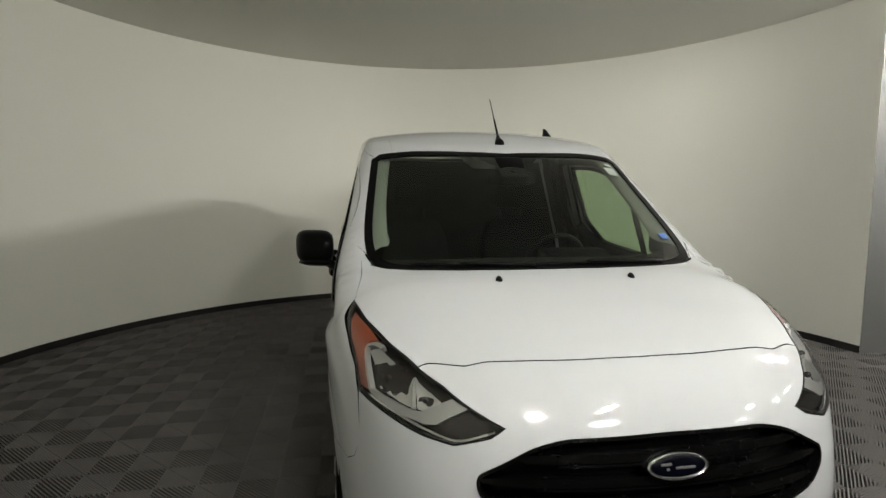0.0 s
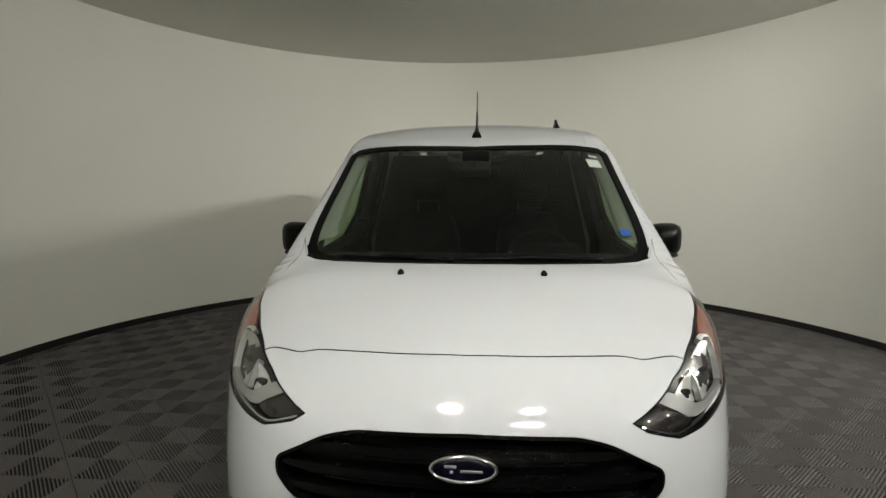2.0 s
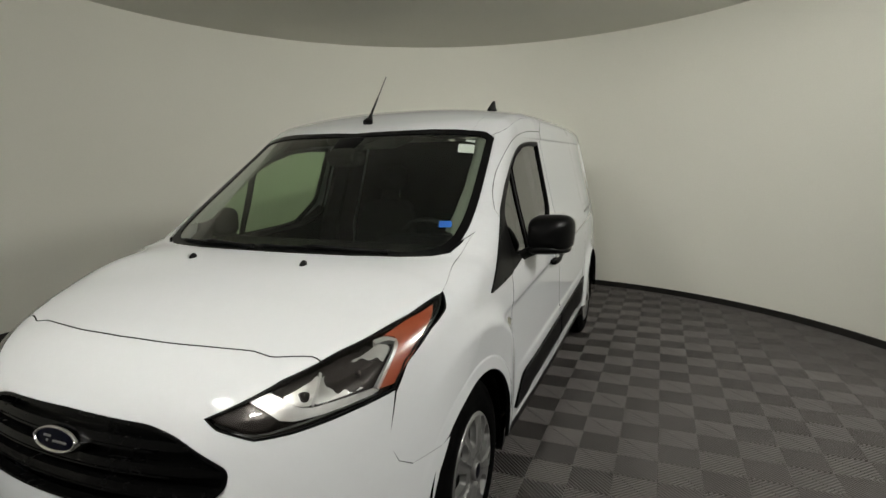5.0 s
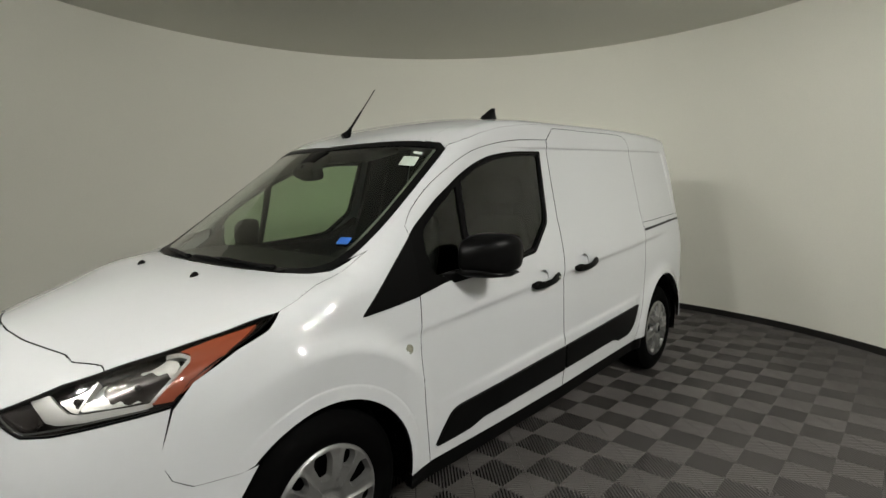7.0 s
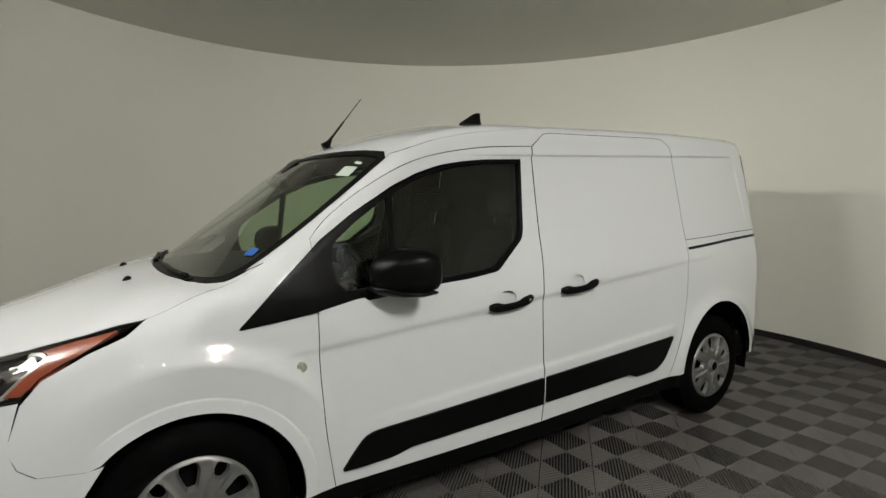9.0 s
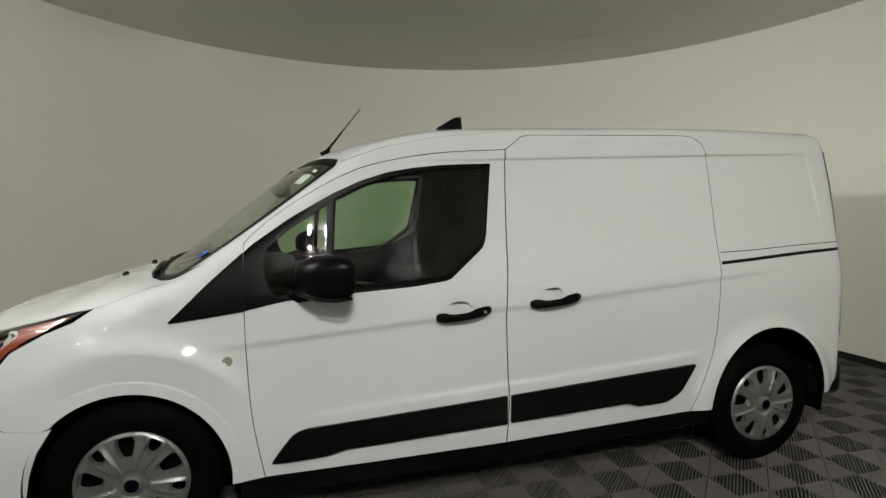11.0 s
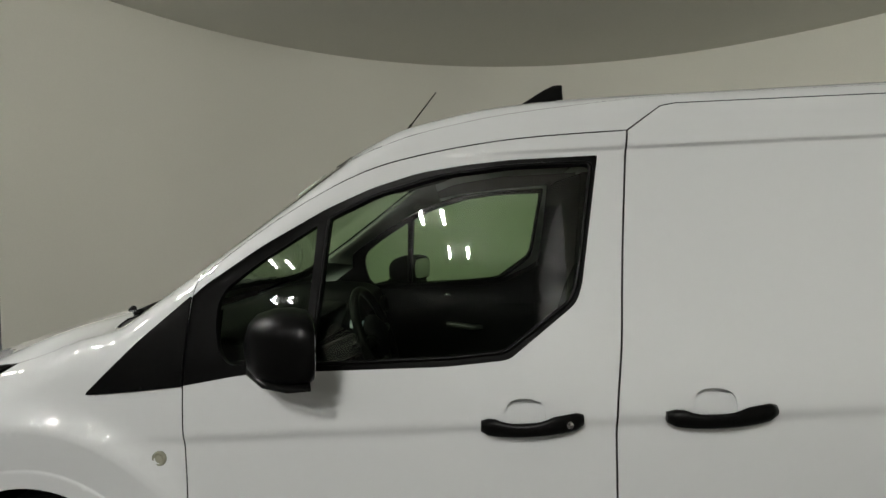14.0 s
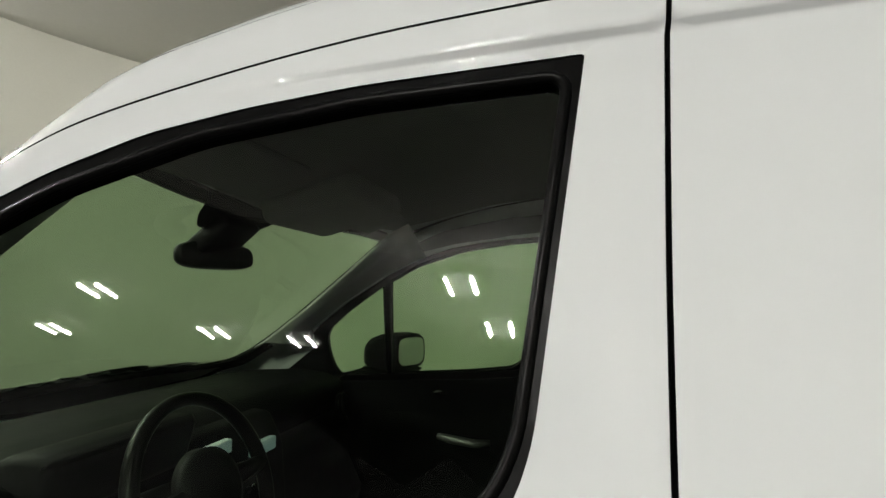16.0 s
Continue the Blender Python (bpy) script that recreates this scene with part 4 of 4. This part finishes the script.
# ---- headlights ----
def headlight(sign):
    """A clear lens over an amber wedge, two reflectors parted by a fin, a silver band and a dark corner lamp."""
    lamp = holder("headlight", "")
    under(lamp)
    outer = resample(nose_uv(HEADLIGHT, sign), .012)
    line = [tuple(p) for p in outer]
    upper = np.array(nose_uv([tuple(p) for p in on_top(HOOD_HEAD)] + HL_INNER[:4] + [(-.41, .817, .869), (-.284, .834, .939)], sign))
    brim = [tuple(p) for p in inset(outer, np.array([.0025 if np.min(np.abs(upper - q).sum(1)) < .06 else .006 for q in outer]))]

    def flush(name, pts, mat, out, deep, step=.015, label="", radius=.004):
        return panel(name, "nose", rounded(nose_uv(pts, sign), radius), mat, lamp, gap=0, out=out, deep=deep, edge=.01, step=step, label=label)

    def line_strip(name, pts, wide, mat, out, deep):
        return panel(name, "nose", strip(curve_through(nose_uv(pts, sign)), wide), mat, lamp, gap=0, out=out, deep=deep, edge=.01, step=.01)

    panel("lamp_seal", "nose", line, SATIN, lamp, holes=[brim], gap=.001, out=.001, deep=.012, edge=.012, step=.02)
    pane = panel("lamp_lens", "nose", brim, CLEAR, lamp, gap=-.002, out=.0015, deep=0, step=.025, label="clear headlight lens")
    pane.visible_shadow = False
    panel("lamp_bowl", "nose", line, TINTED, lamp, gap=-.001, out=-.034, deep=-.03, step=.03)
    flush("amber_reflector", [(-.200, .806, .996), (-.295, .829, .940), (-.382, .824, .877), (-.459, .806, .820), (-.507, .782, .818), (-.470, .787, .859), (-.396, .789, .921), (-.392, .772, .938), (-.410, .748, .943), (-.318, .770, .968)],
          AMBER, -.006, .012, label="amber side reflector")
    line_strip("lamp_fin", [(-.445, .736, .931), (-.415, .752, .936), (-.401, .772, .931), (-.402, .783, .921), (-.471, .786, .859), (-.509, .781, .820)], .009, BANDSILVER, -.006, .02)
    for pts, deep, waves in (([(-.593, .652, .883), (-.513, .695, .910), (-.436, .741, .930), (-.418, .772, .919), (-.481, .777, .862), (-.512, .773, .832), (-.591, .722, .823), (-.653, .670, .814)], .034, 1),
                             ([(-.688, .589, .842), (-.646, .618, .863), (-.600, .650, .879), (-.658, .665, .815), (-.674, .645, .816)], .026, .6)):
        uv = np.array(nose_uv(pts, sign))
        c, rr = uv.mean(0), np.abs(uv - uv.mean(0)).max(0)
        panel("reflector_bowl", "nose", rounded([tuple(q) for q in uv], .012), REFLECTOR, lamp, gap=0,
              out=lambda q, c=c, rr=rr, d=deep, w=waves: -.010 - d * np.clip(1 - ((q[:, 0] - c[0]) / rr[0]) ** 2 * .8 - ((q[:, 1] - c[1]) / rr[1]) ** 2 * .8, 0, 1) ** .6
              - .003 * w * np.sin(q[:, 0] * 150) * np.cos(q[:, 1] * 90), deep=.012, edge=.01, step=.007)
        p = lift("nose", c[None])[0]
        n = skin_normal(p[None])[0]
        bm = bmesh.new()
        tube(bm, [p - n * .048, p - n * .026, p - n * .020, p - n * .016], [.010, .010, .008, .004], 12)
        part("bulb", bm, TINTED, lamp)
    line_strip("lamp_divider", [(-.596, .651, .882), (-.625, .660, .848), (-.656, .668, .813)], .006, BANDSILVER, -.007, .02)
    flush("lamp_brow", [(-.731, .521, .833), (-.694, .560, .851), (-.690, .593, .838), (-.676, .646, .812), (-.656, .672, .809), (-.594, .724, .817), (-.516, .775, .823), (-.504, .785, .813), (-.563, .753, .801), (-.643, .695, .789), (-.698, .640, .782), (-.719, .609, .788), (-.726, .576, .809)],
          BANDSILVER, -.011, .014, label="silver strip inside the headlight")
    corner = [(-.788, .445, .797), (-.768, .472, .812), (-.735, .520, .830), (-.729, .569, .808), (-.722, .605, .786), (-.742, .583, .773), (-.760, .558, .765), (-.777, .508, .778)]
    uv = np.array(nose_uv(corner, sign))
    panel("indicator_bowl", "nose", rounded([tuple(q) for q in uv], .006), TINTED, lamp, gap=0, out=lambda q, c=uv.mean(0): -.012 - .02 * np.clip(1 - np.hypot(q[:, 0] - c[0], q[:, 1] - c[1]) / .05, 0, 1), deep=.01, edge=.01, step=.01)
    line_strip("lamp_chrome_line", [(-.789, .462, .786), (-.779, .509, .771), (-.761, .562, .757), (-.712, .631, .770), (-.618, .717, .792), (-.514, .781, .807)], .0055, CHROME, -.005, .008)
    return lamp


headlight(-1)
headlight(1)
under(panel("lower_grille", "nose", nose_uv(LOWER_GRILLE), DARKGREY, van, gap=-.004, out=-.03, deep=0, step=.03))
for sign in (-1, 1):
    under(panel("fog_lamp_bezel", "nose", rounded(nose_uv(FOG, sign), .02), SATIN, van, gap=-.003, out=-.02, deep=0, step=.03))


# ---- cabin ----
def extrude_y(section, y0, y1, bevel=.02):
    bm = bmesh.new()
    a = [bm.verts.new((x, y0, z)) for x, z in section]
    b = [bm.verts.new((x, y1, z)) for x, z in section]
    n = len(section)
    for k in range(n):
        bm.faces.new((a[k], a[(k + 1) % n], b[(k + 1) % n], b[k]))
    bm.faces.new(a[::-1])
    bm.faces.new(b)
    bmesh.ops.recalc_face_normals(bm, faces=bm.faces)
    if bevel:
        bmesh.ops.bevel(bm, geom=bm.edges[:], offset=bevel, segments=2, affect="EDGES", profile=.5)
    return bm


dash = holder("dashboard")
under(dash)
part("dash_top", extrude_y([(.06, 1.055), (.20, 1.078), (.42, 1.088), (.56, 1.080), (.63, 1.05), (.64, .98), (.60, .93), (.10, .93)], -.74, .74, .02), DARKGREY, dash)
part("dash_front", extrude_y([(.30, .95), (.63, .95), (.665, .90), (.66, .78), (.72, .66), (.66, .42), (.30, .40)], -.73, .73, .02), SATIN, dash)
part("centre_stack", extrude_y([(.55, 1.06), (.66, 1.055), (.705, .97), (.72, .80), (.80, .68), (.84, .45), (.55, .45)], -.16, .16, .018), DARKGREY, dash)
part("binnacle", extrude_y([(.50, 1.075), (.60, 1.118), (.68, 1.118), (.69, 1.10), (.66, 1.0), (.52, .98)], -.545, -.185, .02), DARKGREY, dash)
# glowing plates added in place of two pale reflections in the door window
for y, z, w, h in ((-.158, 1.026, .048, .016), (.037, .984, .050, .017)):
    bm = bmesh.new()
    box(bm, (.700, y - w, z - h), (.722, y + w, z + h), .004)
    part("glow_plate", bm, REFLECTION_GLOW, dash, "small glowing plate for a reflection in the window")
for y in (-.68, -.10, .10, .66):
    bm = bmesh.new()
    lathe(bm, [(.042, -.01), (.046, .006), (.040, .012), (.033, .004), (0, .002)], 24, pose(.66, y, .97, 0, 80, 0))
    part("air_vent", bm, SATIN, dash)
for k in range(6):
    bm = bmesh.new()
    box(bm, (.722, -.06 + .024 * k, .895), (.732, -.043 + .024 * k, .91), .002, 1)
    part("console_button", bm, CHROME if k in (1, 4) else DARKGREY, dash)

steer = holder("steering_wheel")
under(steer)
sm = Matrix.Translation((.838, -.350, 1.015)) @ pose(0, 0, 0, 0, 68, 0)
bm = bmesh.new()
rings = []
for i in range(56):
    a = 2 * math.pi * i / 56
    rings.append([sm @ Vector(((.176 + .014 * math.cos(b)) * math.cos(a), (.176 + .014 * math.cos(b)) * math.sin(a), .017 * math.sin(b))) for b in (2 * math.pi * k / 12 for k in range(12))])
loft(bm, rings + [rings[0]], caps=False)
bmesh.ops.remove_doubles(bm, verts=bm.verts, dist=1e-5)
part("wheel_rim", bm, SATIN, steer)
bm = bmesh.new()
lathe(bm, [(0, .035), (.05, .034), (.075, .02), (.08, -.01), (.05, -.03), (0, -.04)], 32, sm)
part("airbag_cover", bm, DARKGREY, steer)
for a in (90, -90, 0):
    bm = bmesh.new()
    c, s = math.cos(radians(a)), math.sin(radians(a))
    tube(bm, [sm @ Vector((.06 * c, .06 * s, .0)), sm @ Vector((.12 * c, .12 * s, .006)), sm @ Vector((.18 * c, .18 * s, 0))], [.024, .018, .016], 10)
    part("spoke", bm, SATIN, steer)
bm = bmesh.new()
tube(bm, [sm @ Vector((0, 0, -.03)), sm @ Vector((0, 0, -.22))], .04, 14)
part("steering_column", bm, SATIN, steer)
for s in (-1, 1):
    bm = bmesh.new()
    tube(bm, [sm @ Vector((0, .03 * s, -.06)), sm @ Vector((-.01, .15 * s, -.055))], [.010, .006], 8)
    part("column_stalk", bm, SATIN, steer)


def seat(y):
    s = holder("seat")
    under(s)
    bm = bmesh.new()
    rs = []
    for x, z0, z1, w in ((1.08, .58, .66, .20), (1.14, .54, .70, .235), (1.40, .53, .69, .245), (1.60, .53, .67, .23), (1.64, .55, .65, .20)):
        rs.append([(x, y + w * math.copysign(abs(math.cos(a)) ** .5, math.cos(a)), (z0 + z1) / 2 + (z1 - z0) / 2 * math.copysign(abs(math.sin(a)) ** .6, math.sin(a))) for a in (2 * math.pi * k / 24 for k in range(24))])
    loft(bm, rs)
    bmesh.ops.recalc_face_normals(bm, faces=bm.faces)
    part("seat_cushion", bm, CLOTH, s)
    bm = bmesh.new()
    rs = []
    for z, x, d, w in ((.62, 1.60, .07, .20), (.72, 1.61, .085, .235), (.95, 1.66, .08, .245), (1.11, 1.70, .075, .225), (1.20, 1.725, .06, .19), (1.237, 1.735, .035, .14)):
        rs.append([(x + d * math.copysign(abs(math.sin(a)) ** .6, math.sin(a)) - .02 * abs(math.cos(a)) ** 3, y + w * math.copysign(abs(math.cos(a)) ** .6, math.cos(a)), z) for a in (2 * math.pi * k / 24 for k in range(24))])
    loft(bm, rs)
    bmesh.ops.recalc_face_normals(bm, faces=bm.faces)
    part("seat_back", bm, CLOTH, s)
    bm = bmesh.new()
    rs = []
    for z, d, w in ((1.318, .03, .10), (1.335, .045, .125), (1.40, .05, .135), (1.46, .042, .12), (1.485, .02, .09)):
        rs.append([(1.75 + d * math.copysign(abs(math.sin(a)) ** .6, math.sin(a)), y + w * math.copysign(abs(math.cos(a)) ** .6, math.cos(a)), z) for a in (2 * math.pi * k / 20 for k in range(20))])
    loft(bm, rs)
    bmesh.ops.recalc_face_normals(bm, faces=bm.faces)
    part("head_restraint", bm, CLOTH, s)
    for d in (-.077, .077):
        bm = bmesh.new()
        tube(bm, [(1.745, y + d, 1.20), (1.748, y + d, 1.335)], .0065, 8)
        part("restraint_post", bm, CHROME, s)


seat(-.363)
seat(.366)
# added black sheet, standing for the darkness of the load bay
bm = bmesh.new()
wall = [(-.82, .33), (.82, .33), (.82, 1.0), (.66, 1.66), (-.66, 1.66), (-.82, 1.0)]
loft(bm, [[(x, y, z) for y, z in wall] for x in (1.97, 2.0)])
under(part("dark_bay_sheet", bm, CLOTH, van))
bm = bmesh.new()
box(bm, (.3, -.72, .33), (1.97, .72, .40), .01)
under(part("cabin_floor", bm, RUBBER, van))
liner = [(.87, .60), (.80, .45), (.745, .25), (.715, 0), (.745, -.25), (.80, -.45), (.87, -.60), (1.0, -.66), (1.95, -.66), (1.95, .66), (1.0, .66)]
under(panel("headliner", "top", liner, LINER, van, gap=0, out=-.045, deep=-.03, step=.05, label="grey cloth headliner"))
bm = bmesh.new()
box(bm, (.80, -.16, 1.575), (1.06, .16, 1.64), .025, 3, None)
bmesh.ops.transform(bm, matrix=Matrix.Translation((.93, 0, 1.61)) @ pose(0, 0, 0, 0, -14, 0) @ Matrix.Translation((-.93, 0, -1.61)), verts=bm.verts)
under(part("overhead_console", bm, LINER, van))
for sign in (-1, 1):
    bm = bmesh.new()
    box(bm, (.80, sign * .36 - .19, 1.598), (.96, sign * .36 + .19, 1.618), .008, 2)
    bmesh.ops.transform(bm, matrix=Matrix.Translation((.80, 0, 1.60)) @ pose(0, 0, 0, 0, -20, 0) @ Matrix.Translation((-.80, 0, -1.595)), verts=bm.verts)
    under(part("sun_visor", bm, LINER, van))
    # inner trims
    bm, sec = bmesh.new(), []
    for x in np.linspace(.235, .85, 26):
        yw = float(np.interp(x, [.235, .275, .45, .62, .79, .85], [.750, .758, .750, .728, .700, .682]))
        a = lift("top", np.array([(x, yw - .030), (x + .045, yw - .092)]))
        xs = min(x + .12, .97)
        c = lift("side", np.array([(max(xs, .44), float(np.interp(xs, [.30, .468, .62, .805, .93, 1.05], [1.13, 1.256, 1.362, 1.469, 1.525, 1.56])) - .004)]), sign)[0]
        p0, p1 = a[0] - (0, 0, .016), a[1] - (0, 0, .050)
        p2 = np.array((x + .095, yw - .105, p1[2] + .020))
        p3 = np.array((c[0], abs(c[1]) - .045, c[2]))
        sec.append([(p[0], sign * abs(p[1]), p[2]) for p in (p0, .5 * p0 + .5 * p1 + (0, 0, .006), p1, p2, .5 * p2 + .5 * p3 + (0, -.008, .004), p3)])
    vs = [[bm.verts.new(p) for p in ring] for ring in sec]
    for r0, r1 in zip(vs, vs[1:]):
        for k in range(5):
            bm.faces.new((r0[k], r0[k + 1], r1[k + 1], r1[k]))
    under(part("pillar_trim", bm, TRIM, van, "pale grey pillar trim"))
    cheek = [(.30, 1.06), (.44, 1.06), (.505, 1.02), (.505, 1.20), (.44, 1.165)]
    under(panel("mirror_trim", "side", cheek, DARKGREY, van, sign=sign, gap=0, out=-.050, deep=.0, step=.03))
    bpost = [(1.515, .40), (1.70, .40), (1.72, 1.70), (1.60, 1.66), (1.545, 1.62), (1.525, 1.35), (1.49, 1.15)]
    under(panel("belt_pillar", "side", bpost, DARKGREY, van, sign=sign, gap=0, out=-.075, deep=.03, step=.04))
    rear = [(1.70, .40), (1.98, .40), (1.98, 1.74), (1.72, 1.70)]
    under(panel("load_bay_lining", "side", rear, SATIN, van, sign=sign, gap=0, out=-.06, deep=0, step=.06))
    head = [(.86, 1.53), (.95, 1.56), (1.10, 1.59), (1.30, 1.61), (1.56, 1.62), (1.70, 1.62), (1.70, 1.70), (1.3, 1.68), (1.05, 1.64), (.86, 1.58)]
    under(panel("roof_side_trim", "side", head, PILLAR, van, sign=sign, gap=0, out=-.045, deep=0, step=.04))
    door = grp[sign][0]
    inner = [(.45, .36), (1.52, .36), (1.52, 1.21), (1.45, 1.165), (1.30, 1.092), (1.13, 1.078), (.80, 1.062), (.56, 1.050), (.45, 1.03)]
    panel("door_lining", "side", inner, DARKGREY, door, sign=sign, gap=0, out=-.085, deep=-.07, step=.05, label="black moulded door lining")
    pts = lift("side", np.array([(.97, 1.000), (1.0, 1.005), (1.03, 1.002)]), sign)
    bm = bmesh.new()
    tube(bm, [Vector(q) + Vector((0, -sign * (.095 + .012 * (k == 1)), 0)) for k, q in enumerate(pts)], [.006, .010, .007], 10)
    part("inner_handle", bm, CHROME, door, "chrome inner door handle")
    pts = lift("side", np.array([(1.00, .835), (1.05, .835), (1.15, .822), (1.20, .82)]), sign)
    bm = bmesh.new()
    tube(bm, [Vector(q) + Vector((0, -sign * (.10 + .03 * (0 < k < 3)), 0)) for k, q in enumerate(pts)], [.012, .016, .016, .012], 10)
    part("door_pull", bm, SILVER, door, "silver door pull")

under(panel("sensor_band", "top", rounded([(.715, -.20), (.69, 0), (.715, .20), (.625, .145), (.585, .10), (.578, 0), (.585, -.10), (.625, -.145)], .02), SATIN, van, gap=0, out=-.007, deep=0, step=.03, label="black printed band at the head of the windscreen"))
rear_mirror = holder("rear_view_mirror")
under(rear_mirror)
bm = bmesh.new()
rs = []
mm = Matrix.Translation((.575, 0, 1.488)) @ pose(0, 0, 0, 0, -8, -12)
for x, s in ((-.022, .80), (-.016, .95), (0, 1.0), (.014, .98), (.018, .94)):
    rs.append([mm @ Vector((x, .125 * s * math.copysign(abs(math.cos(a)) ** .55, math.cos(a)), .036 * s * math.copysign(abs(math.sin(a)) ** .6, math.sin(a)))) for a in (2 * math.pi * k / 26 for k in range(26))])
loft(bm, rs)
bmesh.ops.recalc_face_normals(bm, faces=bm.faces)
part("mirror_housing", bm, SATIN, rear_mirror)
bm = bmesh.new()
tube(bm, [mm @ Vector((-.02, 0, .01)), (.535, 0, 1.525)], [.012, .016], 10)
part("mirror_stem", bm, SATIN, rear_mirror)
bm = bmesh.new()
box(bm, (-.085, -.075, -.028), (.085, .075, .022), .012, 2, Matrix.Translation((.585, 0, 1.535)) @ pose(0, 0, 0, 0, -38.7, 0))
part("sensor_housing", bm, SATIN, rear_mirror)


# ---- ribbed floor tiles ----
TILE, RIBS = .1935, 17


def band(c, half, h, part_of=0):
    """The strip |(x + y) / sqrt2 - c| < half, cut to the square or to one of its halves."""
    poly = [(-h, -h), (h, -h), (h, h), (-h, h)]
    if part_of:
        g = .003
        poly = [(-h + g, -h), (h, -h), (h, h - g)] if part_of > 0 else [(-h, -h + g), (h - g, h), (-h, h)]
    for s in (1, -1):
        got = []
        for i in range(len(poly)):
            p, q = poly[i], poly[(i + 1) % len(poly)]
            fp = half - s * ((p[0] + p[1]) / math.sqrt(2) - c)
            fq = half - s * ((q[0] + q[1]) / math.sqrt(2) - c)
            if fp >= 0:
                got.append(p)
            if fp * fq < 0:
                t = fp / (fp - fq)
                got.append((p[0] + (q[0] - p[0]) * t, p[1] + (q[1] - p[1]) * t))
        poly = got
        if len(poly) < 3:
            return []
    return poly


def tile_lists(direction):
    """One square of slanted ribs with sloping flanks, tops level with the floor."""
    h, verts, faces = TILE / 2 - .0006, [], []
    pitch = TILE * math.sqrt(2) / RIBS
    for k in range(RIBS):
        c = (k - (RIBS - 1) / 2) * pitch
        # the pale squares are made of two halves with a joint between them
        for cut in ((1, -1) if direction > 0 else (0,)):
            top, low = band(c, pitch * .17, h, cut), band(c, pitch * .19, h, cut)
            if len(top) < 3 or len(low) != len(top):
                continue
            b, n = len(verts), len(top)
            verts += [(x, y * direction, 0.0) for x, y in top] + [(x, y * direction, -.013) for x, y in low]
            lid = list(range(b, b + n))
            faces.append(tuple(lid if direction > 0 else lid[::-1]))
            for i in range(n):
                q = (b + i, b + n + i, b + n + (i + 1) % n, b + (i + 1) % n)
                faces.append(q if direction > 0 else q[::-1])
    return verts, faces


squares = {}
for direction in (1, -1):
    v, f = tile_lists(direction)
    me = bpy.data.meshes.new("floor_tile")
    me.from_pydata(v, [], f)
    me.materials.append(RIB)
    squares[direction] = (me, v, f)
TX, TY = 2.780, -1.037
cells = []
for i in range(-62, 16):
    for j in range(-48, 30):
        x, y = TX + i * TILE, TY + j * TILE
        a, r = math.atan2(y - ROOM_Y, x - ROOM_X), math.hypot(x - ROOM_X, y - ROOM_Y)
        if r < min(room_radius(a, ROOM_R) + .12, ROOM_R + 1.6):
            cells.append((x, y, 1 if (i + j) % 2 else -1))
near_cells = [c for c in cells if -1.6 < c[0] < 3.6 and -3.2 < c[1] < -.95][:300]
chosen = set((c[0], c[1]) for c in near_cells)
for x, y, d in near_cells:
    ob = new("floor_tile", squares[d][0])
    ob.parent = floor
    ob.location = (x, y, 0)
verts, faces = [], []
for x, y, d in cells:
    if (x, y) in chosen:
        continue
    _, v, f = squares[d]
    b = len(verts)
    verts += [(p[0] + x, p[1] + y, p[2]) for p in v]
    faces += [tuple(b + k for k in q) for q in f]
rest = from_lists("floor_tiles", verts, faces, RIB, floor, smooth=False)
tagged(rest, "", "", "", "stuff")
